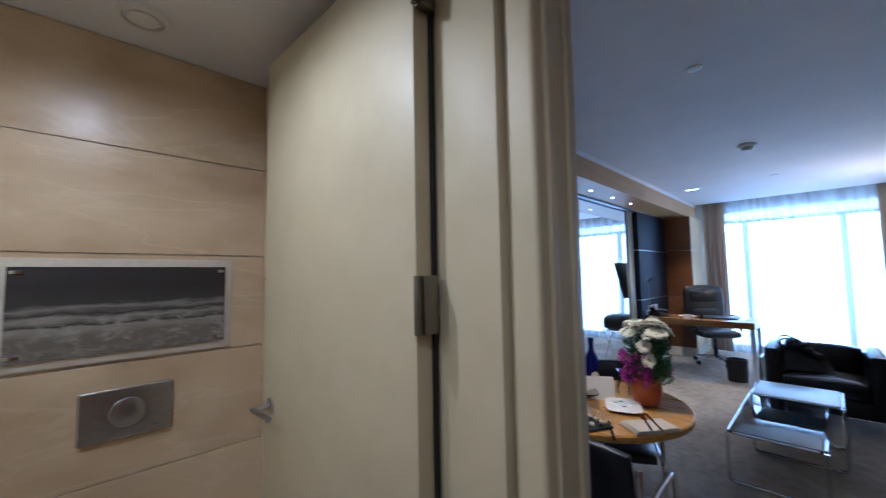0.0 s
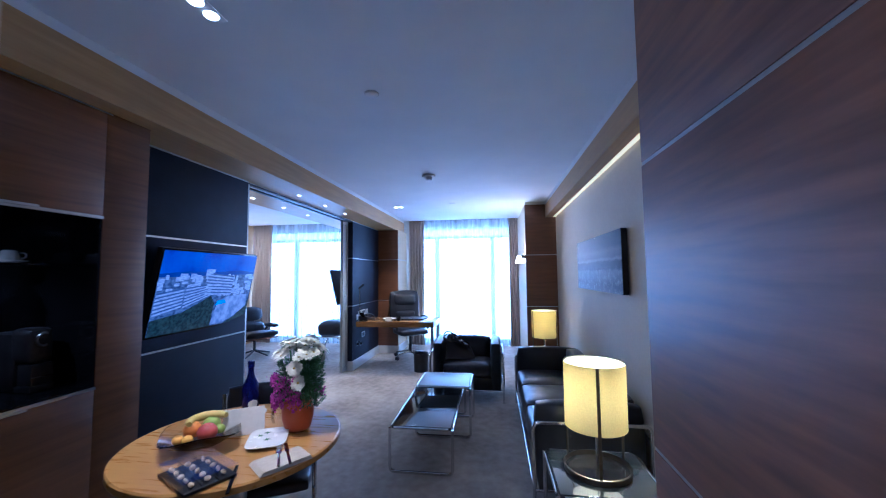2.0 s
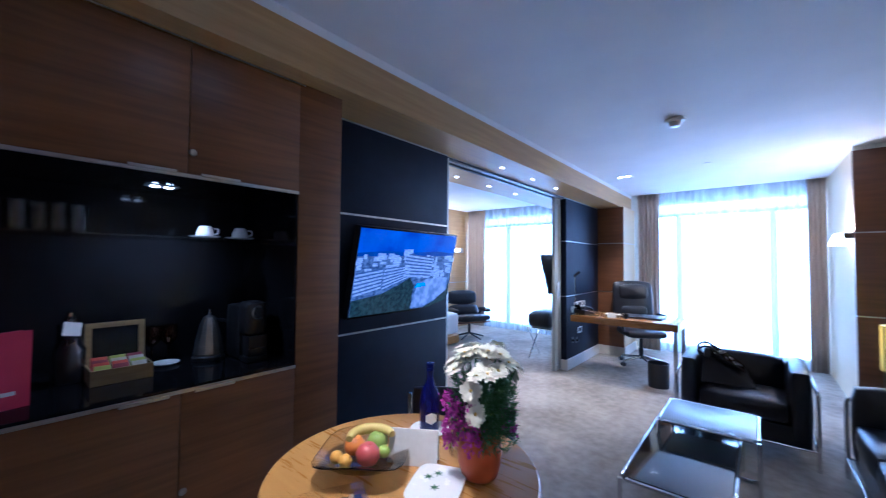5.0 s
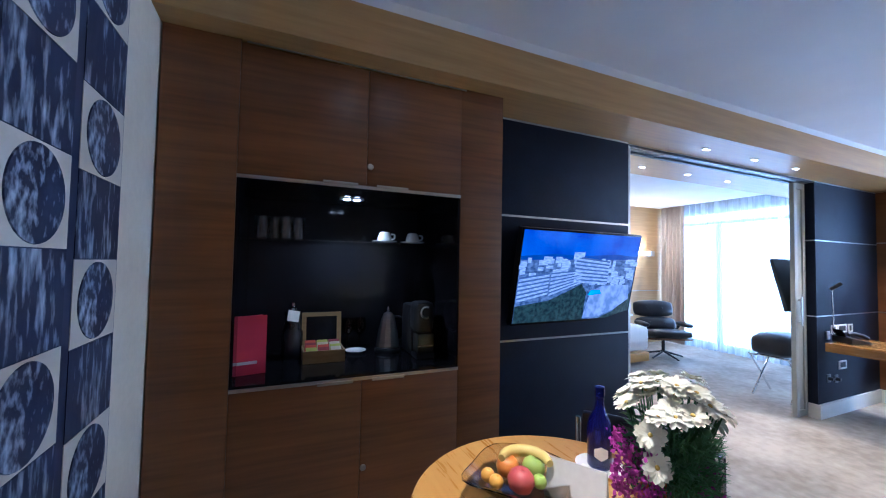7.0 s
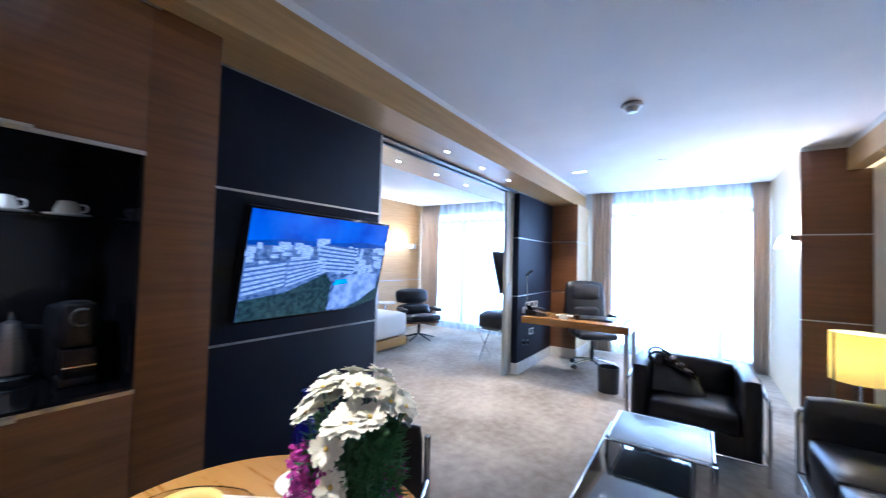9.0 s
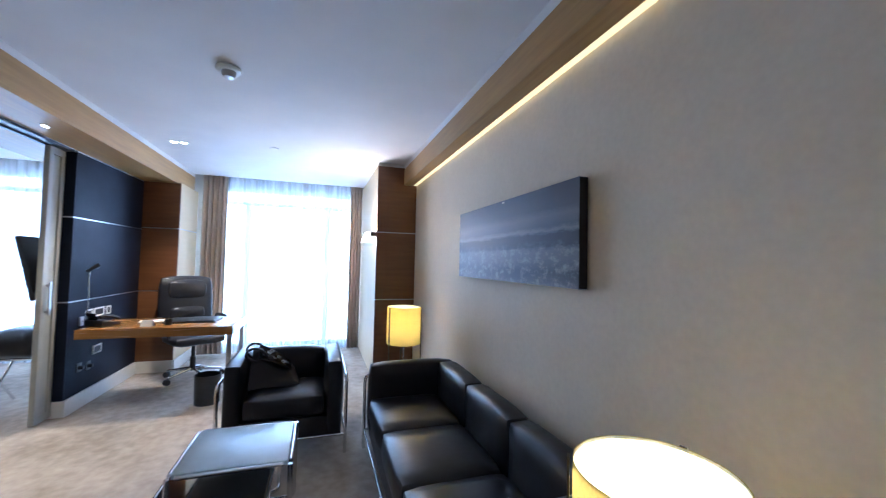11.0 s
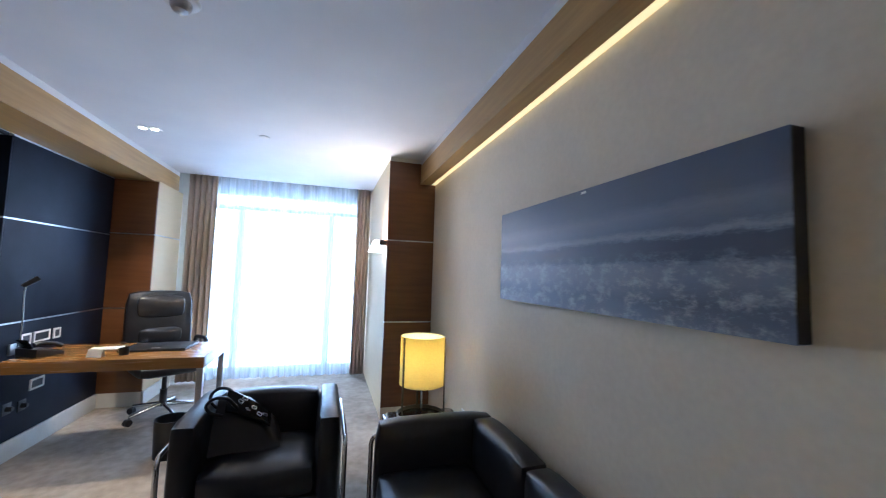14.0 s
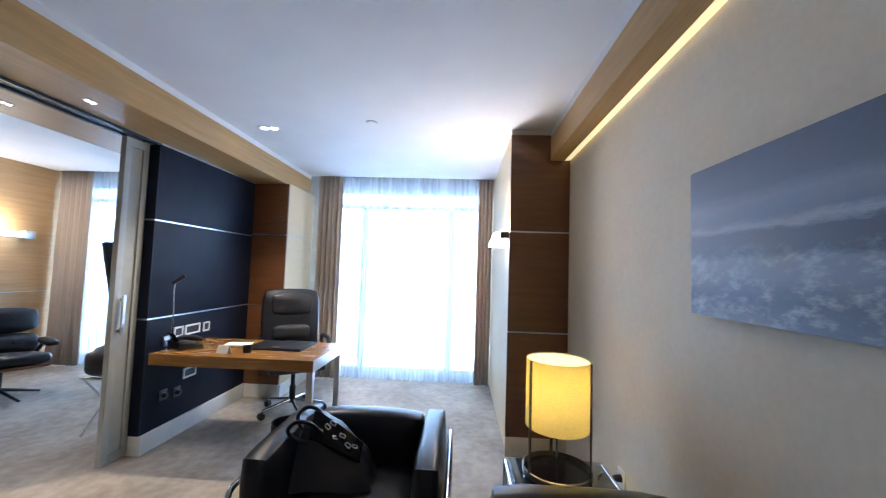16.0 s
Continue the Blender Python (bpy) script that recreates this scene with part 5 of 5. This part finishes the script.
for r in range(2):
    part("divider", cube(-0.028 + 0.052 * r, -0.024 + 0.052 * r, -0.11, 0.11, 0.012, 0.035), FILM, tray, "clear divider")
lid = bmesh.new()
for x0, x1, y0, y1, z0, z1 in ((-0.088, 0.088, -0.118, 0.118, 0.045, 0.047), (-0.088, -0.0865, -0.118, 0.118, 0.004, 0.0449), (0.0865, 0.088, -0.118, 0.118, 0.004, 0.0449)):
    box(lid, x0, x1, y0, y1, z0, z1)
part("lid", lid, LIDFILM, tray, "clear plastic lid")



def rounded_plate(half_x, half_y, profile, seg=48):
    """A dish whose outline is a rounded rectangle; profile rows are (inset, height)."""
    bm = bmesh.new()
    rows = []
    for inset, z in profile:
        ring = []
        for k in range(seg):
            a = 2 * math.pi * k / seg
            c, q = math.cos(a), math.sin(a)
            ring.append(bm.verts.new((math.copysign(abs(c) ** 0.42, c) * (half_x - inset), math.copysign(abs(q) ** 0.42, q) * (half_y - inset), z)))
        rows.append(ring)
    for u, v in zip(rows, rows[1:]):
        for k in range(seg):
            bm.faces.new((u[k], u[(k + 1) % seg], v[(k + 1) % seg], v[k]))
    bm.faces.new(rows[0][::-1])
    bm.faces.new(rows[-1])
    return bm


pl = rounded_plate(0.105, 0.082, ((0.030, 0.0), (0.006, 0.010), (0.0, 0.016), (0.003, 0.0175), (0.016, 0.0145), (0.030, 0.0135)))
plate = solo("plate", pl, WHITE, "white rounded square plate with leaf motifs", "plate", pose(2.105, 0.85, TZ, 0, 0, 24))
for x, y, a in ((-0.02, 0.0, 20), (0.03, 0.035, -30), (0.055, 0.01, 60)):
    mk = bmesh.new()
    for k in range(3):
        m = pose(x, y, 0.0150, 0, 0, a + 60 * k)
        mk.faces.new([mk.verts.new(m @ Vector(c)) for c in ((-0.019, 0, 0), (0, -0.0045, 0), (0.019, 0, 0), (0, 0.0045, 0))])
    part("leaf_motif", mk, LEAF, plate, "grey-green leaf motif")
nk = thing("napkin", pose(1.935, 0.685, TZ, 0, 0, -38), "folded beige linen napkin on the table", "napkin")
LINENCLOTH = mat("beige_linen", (0.50, 0.44, 0.36), (0.60, 0.54, 0.45), 60, 0.9, bump=0.2)
for k in range(4):
    part("fold", cushion(-0.10 + 0.004 * k, 0.10 - 0.002 * k, -0.065, 0.062 - 0.003 * k, 0.001 + 0.0042 * k, 0.005 + 0.0042 * k, 0.0018, 0.0008), LINENCLOTH, nk)


def cutlery(name, m, label, tines):
    bm = bmesh.new()
    box(bm, -0.095, 0.02, -0.005, 0.005, 0.0, 0.003, 0.001)
    if tines:
        box(bm, 0.02, 0.05, -0.011, 0.011, 0.0, 0.003, 0.001)
        for k in range(4):
            box(bm, 0.05, 0.09, -0.011 + 0.0062 * k, -0.0078 + 0.0062 * k, 0.0, 0.0025)
    else:
        box(bm, 0.02, 0.105, -0.009, 0.007, 0.0, 0.002, 0.0008)
    return solo(name, bm, CHROME, label, "cutlery", m)


cutlery("fork", pose(1.945, 0.70, TZ + 0.0185, 0, 0, 30), "steel fork on the napkin", True)
cutlery("knife", pose(1.965, 0.675, TZ + 0.0185, 0, 0, 36), "steel knife on the napkin", False)
cd = thing("menu_card", pose(2.17, 1.01, TZ, 0, 0, 122), "white folded menu card standing on the table", "card")
for s in (-1, 1):
    lfc = part("leaf", cube(-0.085, 0.085, -0.0012, 0.0012, 0.0, 0.115), PAPER, cd)
    lfc.matrix_local = pose(0, 0.028 * s, 0.0005, 13 * s)
for k in range(2):
    part("print_line", cube(-0.03, 0.03, -0.0345, -0.0335, 0.062 + 0.012 * k, 0.065 + 0.012 * k), STEEL, cd, "grey print line").matrix_local = pose(0, 0.003, -0.004, -13)
sl = solo("bread_knife", cube(-0.10, 0.10, -0.006, 0.006, 0, 0.004, 0.0015), GLOSS, "slim black handled knife beside the box", "cutlery", pose(1.80, 0.79, TZ, 0, 0, 28))

# ---- minibar niche ----
NZ = NZ0 + 0.001
RED = mat("crimson_card", (0.46, 0.012, 0.05), (0.58, 0.03, 0.085), 6, 0.55)
br2 = thing("red_folder", pose(1.222, 1.98, NZ, 0, 0, 12), "crimson folded brochure standing in the niche", "brochure")
part("cover", cube(-0.055, 0.085, -0.0015, 0.0015, 0, 0.255), RED, br2)
bk2 = part("back_cover", cube(-0.055, 0.085, -0.0015, 0.0015, 0, 0.25), RED, br2)
bk2.matrix_local = pose(0, 0.03, 0, 0, 0, 25)
part("print_line", cube(-0.03, 0.05, -0.0025, -0.0017, 0.045, 0.058), PAPER, br2, "pale print line")
wb = thing("water_bottle", pose(1.42, 2.24, NZ), "dark glass carafe with a white neck tag", "bottle")
part("carafe", turned([(0, 0), (0.05, 0.0), (0.052, 0.01), (0.052, 0.13), (0.04, 0.16), (0.036, 0.20), (0.040, 0.235), (0, 0.24)], 28), mat("smoked_glass", (0.020, 0.020, 0.024), (0.035, 0.035, 0.04), 8, 0.06, specular=0.8), wb, "", 60)
part("stopper", turned([(0.02, 0.24), (0.022, 0.255), (0.010, 0.265), (0.012, 0.28), (0, 0.285)], 20), CHROME, wb, "chrome stopper")
tg = part("tag", cube(-0.028, 0.028, -0.001, 0.001, -0.055, 0.0), PAPER, wb, "white paper tag")
tg.matrix_local = pose(0.005, -0.046, 0.245, -20, 12, 10)
KRAFT = mat("tan_wooden_box", (0.24, 0.16, 0.06), (0.34, 0.24, 0.10), 12, 0.6, stretch=(1, 6, 6))
tb = thing("tea_box", pose(1.565, 2.15, NZ), "open tan wooden box of tea sachets", "box")
f = bmesh.new()
box(f, -0.10, 0.10, -0.075, -0.068, 0, 0.06)
box(f, -0.10, 0.10, 0.068, 0.075, 0, 0.06)
box(f, -0.10, -0.093, -0.068, 0.068, 0, 0.06)
box(f, 0.093, 0.10, -0.068, 0.068, 0, 0.06)
box(f, -0.093, 0.093, -0.068, 0.068, 0, 0.006)
part("case", f, KRAFT, tb)
f = bmesh.new()
for x0, x1, z0, z1 in ((-0.10, 0.10, 0.0, 0.022), (-0.10, 0.10, 0.148, 0.17), (-0.10, -0.078, 0.022, 0.148), (0.078, 0.10, 0.022, 0.148)):
    box(f, x0, x1, -0.004, 0.004, z0, z1)
ld = part("lid", f, KRAFT, tb, "raised lid frame")
ld.matrix_local = pose(0, 0.08, 0.058, -6)
part("lid_panel", cube(-0.077, 0.077, -0.002, 0.002, 0.0225, 0.1475), GLOSS, ld, "dark lid panel")
tints = [(0.55, 0.62, 0.12), (0.66, 0.10, 0.06), (0.72, 0.68, 0.55), (0.30, 0.05, 0.08)]
TEA = [mat("tea_sachet_" + n, tuple(c * 0.8 for c in t), t, 25, 0.5) for n, t in zip(("green", "red", "cream", "plum"), tints)]
for k in range(12):
    s = part("sachet", cube(-0.026, 0.026, -0.003, 0.003, 0, 0.062, 0.001), TEA[(k * 3 + k // 4) % 4], tb, "paper tea sachet")
    s.matrix_local = pose(-0.06 + 0.06 * (k % 3), -0.05 + 0.03 * (k // 3), 0.01 + 0.006 * (k // 3), -16, 0, 4 * (k % 3 - 1))
ds = solo("coaster_dish", turned([(0, 0.003), (0.03, 0.0), (0.055, 0.010), (0.057, 0.013), (0.03, 0.006), (0, 0.006)], 28), WHITE, "small white dish on the counter", "dish", pose(1.75, 2.25, NZ))
AMBER = glass("amber_glass", (0.35, 0.16, 0.10), 0.05)
wd = thing("wine_decanter", pose(1.755, 2.365, NZ), "pair of dark stemmed glasses at the niche back", "glass")
for dx in (-0.035, 0.035):
    part("glass_bowl", turned([(0.03, 0.0), (0.004, 0.006), (0.004, 0.07), (0.034, 0.10), (0.038, 0.13), (0.033, 0.17), (0.031, 0.17), (0.035, 0.13), (0.03, 0.102), (0, 0.075)], 24, dx), AMBER, wd, "", 80)
kt = thing("kettle", pose(1.925, 2.23, NZ) @ Matrix.Scale(1.10, 4), "brushed steel conical kettle on a black base", "kettle")
part("body", turned([(0, 0.022), (0.058, 0.022), (0.060, 0.03), (0.052, 0.09), (0.036, 0.16), (0.024, 0.19), (0.012, 0.197), (0, 0.20)], 12), STEEL, kt, "faceted steel body", 20)
part("base", turned([(0, 0), (0.066, 0), (0.066, 0.014), (0.06, 0.021), (0, 0.021)], 32), BLACK, kt, "black base")
part("knob", turned([(0.004, 0.198), (0.010, 0.210), (0.006, 0.226), (0, 0.23)], 16), CHROME, kt, "chrome knob")
part("kettle_handle", tube(bmesh.new(), [(0.03, 0.0, 0.175), (0.085, 0.0, 0.165), (0.085, 0.0, 0.06), (0.06, 0.0, 0.05)], 0.007, 10, 0.03), BLACK, kt, "black handle")
cm = thing("coffee_machine", pose(2.062, 2.09, NZ), "black capsule coffee machine with a chrome lever", "coffee machine")
part("body", cushion(-0.055, 0.055, -0.02, 0.16, 0, 0.27, 0.02, 0.004), BLACK, cm)
part("head", cushion(-0.05, 0.05, -0.10, 0.02, 0.13, 0.29, 0.02, 0.004), BLACK, cm)
part("drip_tray", cube(-0.05, 0.05, -0.11, -0.02, 0, 0.03, 0.006), BLACK, cm, "black drip tray")
part("trim_line", cube(-0.045, 0.045, -0.1125, -0.1105, 0.066, 0.070), CHROME, cm, "thin chrome line")
part("spout_bridge", cube(-0.045, 0.045, -0.110, -0.03, 0.031, 0.129, 0.006), BLACK, cm)
part("lever", tube(bmesh.new(), [(0.028 * math.cos(radians(a)), -0.106, 0.240 + 0.03 * math.sin(radians(a))) for a in range(60, 301, 30)], 0.005, 8), STEEL, cm, "curved chrome lever")
for x in (1.29, 1.40):
    jar = thing("glass_tumbler", pose(x, 2.22, 1.554), "clear glass tumbler on the glass shelf", "glass", "glasses on the shelf")
    for dx, dy in ((-0.03, 0.0), (0.03, 0.03)):
        part("tumbler", turned([(0, 0.004), (0.030, 0.0), (0.037, 0.115), (0.0345, 0.115), (0.027, 0.006), (0, 0.008)], 20, dx, dy), TUMBLER, jar, "", 80)
    part("glass_tray", turned([(0, -0.0005), (0.058, -0.0005), (0.06, 0.003), (0, 0.003)], 24), TUMBLER, jar)
for x in (1.885, 2.05):
    cp = thing("coffee_cup", pose(x, 2.20, 1.554, 0, 0, -25), "white porcelain cup upturned on its saucer", "cup", "cups on the shelf")
    part("saucer", turned([(0, 0.002), (0.035, 0.0), (0.068, 0.008), (0.07, 0.011), (0.035, 0.005), (0, 0.006)], 28), WHITE, cp)
    part("cup", turned([(0.040, 0.0065), (0.038, 0.03), (0.028, 0.058), (0.020, 0.062), (0, 0.062)], 24), WHITE, cp, "", 60)
    part("cup_handle", tube(bmesh.new(), [(0.036, 0, 0.05), (0.058, 0, 0.048), (0.056, 0, 0.024), (0.039, 0, 0.02)], 0.004, 8, 0.01), WHITE, cp)

# ---- on and above the desk ----
DZ = 0.758
ph = thing("telephone", pose(6.36, 1.88, DZ, 0, 0, 62), "black desk telephone with handset beside the wall", "telephone")
wedge = cube(-0.10, 0.10, -0.085, 0.085, 0.0, 0.06, 0.006)
for v in wedge.verts:
    v.co.z *= 0.45 + 0.55 * (v.co.y + 0.085) / 0.17
part("body", wedge, BLACK, ph)
hs = bmesh.new()
tube(hs, [(-0.07, -0.08, 0.062), (-0.07, -0.03, 0.085), (-0.07, 0.05, 0.10), (-0.07, 0.085, 0.09)], 0.017, 10, 0.03)
part("handset", hs, BLACK, ph, "black handset")
dp = part("display", cube(-0.02, 0.08, -0.004, 0.004, 0, 0.075, 0.002), GLOSS, ph, "tilted display")
dp.matrix_local = pose(0, 0.06, 0.055, -28)
for k in range(12):
    part("key", cube(-0.008, 0.008, -0.005, 0.005, 0, 0.004), STEEL, ph).matrix_local = pose(0.0 + 0.024 * (k % 3), -0.065 + 0.022 * (k // 3), 0.0335 + 0.0058 * (k // 3), 10)
rl = thing("reading_lamp", pose(6.37, 2.056, 0.80), "chrome gooseneck reading lamp on the blue panel", "lamp")
part("wall_plate", cube(-0.03, 0.03, -0.014, -0.0005, -0.04, 0.04, 0.003), STEEL, rl)
part("gooseneck", tube(bmesh.new(), [(0, -0.014, 0.0), (0, -0.045, 0.01), (0.004, -0.048, 0.22), (-0.006, -0.045, 0.40), (0.0, -0.05, 0.47)], 0.006, 10, 0.05), CHROME, rl, "chrome gooseneck")
part("lamp_head", rod(bmesh.new(), (-0.01, -0.035, 0.455), (0.035, -0.10, 0.52), 0.016, 16, 0.019), BLACK, rl, "black lamp head")


def socket(x, z, w, label):
    t = thing("wall_socket", pose(x, 2.0575, z), label, "socket", "sockets above and below the desk")
    f = bmesh.new()
    for a, b, c, d in ((-w, w, 0.028, 0.042), (-w, w, -0.042, -0.028), (-w, -w + 0.014, -0.028, 0.028), (w - 0.014, w, -0.028, 0.028)):
        box(f, a, b, -0.010, -0.001, c, d)
    part("plate_frame", f, PAPER, t, "white frame")
    part("insert", cube(-w + 0.0145, w - 0.0145, -0.006, -0.001, -0.0275, 0.0275), BLACK, t, "black insert")


socket(6.50, 0.852, 0.05, "white framed wall socket above the desk")
socket(6.665, 0.852, 0.09, "wide white framed multimedia socket panel")
socket(6.84, 0.848, 0.042, "white framed wall socket above the desk")
socket(6.665, 0.485, 0.075, "white framed socket below the desk")
for x, z in ((6.385, 0.375), (6.53, 0.355)):
    pg = thing("wall_plug", pose(x, 2.0575, z), "black plug in a socket under the desk", "plug", "plugs under the desk")
    part("plug_plate", cube(-0.04, 0.04, -0.006, -0.001, -0.04, 0.04, 0.002), BLACK, pg)
    part("plug_body", rod(bmesh.new(), (0, -0.006, 0), (0, -0.04, 0), 0.02, 16, 0.015), BLACK, pg)
bl = thing("desk_folder", pose(6.56, 1.22, DZ), "black leather writing folder on the desk", "folder")
part("cover", cube(-0.17, 0.17, -0.25, 0.21, 0, 0.012, 0.003), LEATHER, bl)
part("flap", cube(-0.165, 0.165, -0.245, 0.02, 0.0125, 0.018, 0.002), LEATHER, bl)
part("clasp", cube(-0.14, -0.11, -0.06, 0.0, 0.0185, 0.021, 0.001), STEEL, bl, "steel clasp")
tc = thing("tent_card", pose(6.24, 1.49, DZ, 0, 0, 78), "small white tent card on the desk", "card")
for s in (-1, 1):
    part("leaf", cube(-0.05, 0.05, -0.0008, 0.0008, 0, 0.06), PAPER, tc).matrix_local = pose(0, 0.022 * s, 0.0005, 20 * s)
solo("notepad", cube(-0.07, 0.07, -0.10, 0.10, 0, 0.006, 0.001), PAPER, "white notepad lying on the desk", "notepad", pose(6.56, 1.57, DZ, 0, 0, 12))
solo("desk_cup", turned([(0, 0.003), (0.03, 0.0), (0.034, 0.05), (0.031, 0.05), (0.027, 0.006), (0, 0.006)], 24), BLACK, "small dark pen cup on the desk", "cup", pose(6.30, 1.345, DZ))

# ---- handbag on the armchair ----
hb2 = thing("handbag", pose(5.13, 0.45, 0.447, 0, 0, -84), "black leather handbag with silver trim slumped on the armchair", "handbag")
bm = cube(0.0, 0.34, 0.0, 0.20, 0.0, 1.0)
bmesh.ops.subdivide_edges(bm, edges=list(bm.edges), cuts=7, use_grid_fill=True)


def bag_top(x):
    return 0.06 + 0.265 * max(1 - x / 0.36, 0) ** 0.75 * min(1.0, 0.72 + x * 4)


for v in bm.verts:
    u, x = v.co.z, v.co.x
    v.co.z = u * bag_top(x)
    v.co.y = 0.10 + (v.co.y - 0.10) * (1.0 - 0.62 * u ** 1.5) + 0.05 * u
    v.co.x = 0.17 + (x - 0.17) * (1.06 - 0.14 * u)
    v.co += Vector(noise.noise_vector(v.co * 11)) * 0.014
part("bag_body", bm, LEATHER, hb2, "soft slumped leather", 75)
flap = cube(0.06, 0.29, 0.0, 1.0, 0.0, 0.010)
bmesh.ops.subdivide_edges(flap, edges=list(flap.edges), cuts=5, use_grid_fill=True)
for v in flap.verts:
    h, s = bag_top(v.co.x), v.co.y
    v.co.y, v.co.z = 0.035 + 0.085 * s, h * (0.72 + 0.30 * s) + v.co.z + 0.006
part("flap", flap, GLOSS, hb2, "patent leather flap", 70)
for x, s, a in ((0.10, 0.3, 20), (0.13, 0.6, -30), (0.17, 0.35, 50), (0.20, 0.6, 10), (0.23, 0.35, -20), (0.26, 0.5, 35), (0.15, 0.85, 0)):
    bc = part("buckle", tube(bmesh.new(), [(-0.013, -0.007, 0), (0.013, -0.007, 0), (0.013, 0.007, 0), (-0.013, 0.007, 0)], 0.0032, 8, 0.004, True), STEEL, hb2, "silver buckle")
    bc.matrix_local = pose(x, 0.035 + 0.085 * s, bag_top(x) * (0.72 + 0.30 * s) + 0.020, 40, 28, a)
for y, lean in ((0.05, 24), (0.15, -8)):
    h1 = part("bag_handle", tube(bmesh.new(), [(0.0, 0, -0.02), (-0.05, 0, 0.03), (-0.055, 0, 0.085), (0.0, 0, 0.115), (0.055, 0, 0.085), (0.08, 0, 0.0)], 0.009, 10, 0.04), LEATHER, hb2, "rolled leather handle")
    h1.matrix_local = pose(0.04, y, 0.20, lean, -16)

# ---- socket and cable by the far lamp ----
sk = thing("lamp_socket", pose(5.50, -1.119, 0.40, 0, 0, 180), "white wall socket with the lamp's plug", "socket")
part("plate", cube(-0.042, 0.042, -0.008, -0.001, -0.042, 0.042, 0.002), PAPER, sk)
part("plug_body", rod(bmesh.new(), (0, -0.008, 0), (0, -0.045, 0), 0.019, 14, 0.014), BLACK, sk, "black plug")
part("cable", tube(bmesh.new(), [(0, -0.045, 0), (0.02, -0.10, 0.0), (0.05, -0.12, 0.055), (0.10, -0.16, 0.058)], 0.0035, 8, 0.03), BLACK, sk, "black cable")

# ---- bedroom details ----
setting("trim_bedroom_inlay", cube(4.5, 8.20, 5.212, 5.219, 0.985, 0.997), STEEL, "thin steel inlay along the bedroom wall", "trim")
ns2 = thing("bedside_table", pose(6.85, 4.95, 0), "small round bedside table beyond the bed", "table")
part("tabletop", turned([(0, 0.60), (0.20, 0.60), (0.205, 0.61), (0.20, 0.62), (0, 0.62)], 32), WHITE, ns2)
part("column", turned([(0.02, 0.01), (0.02, 0.60)], 16), CHROME, ns2)
part("foot", turned([(0, 0), (0.16, 0), (0.16, 0.01), (0, 0.02)], 28), CHROME, ns2)
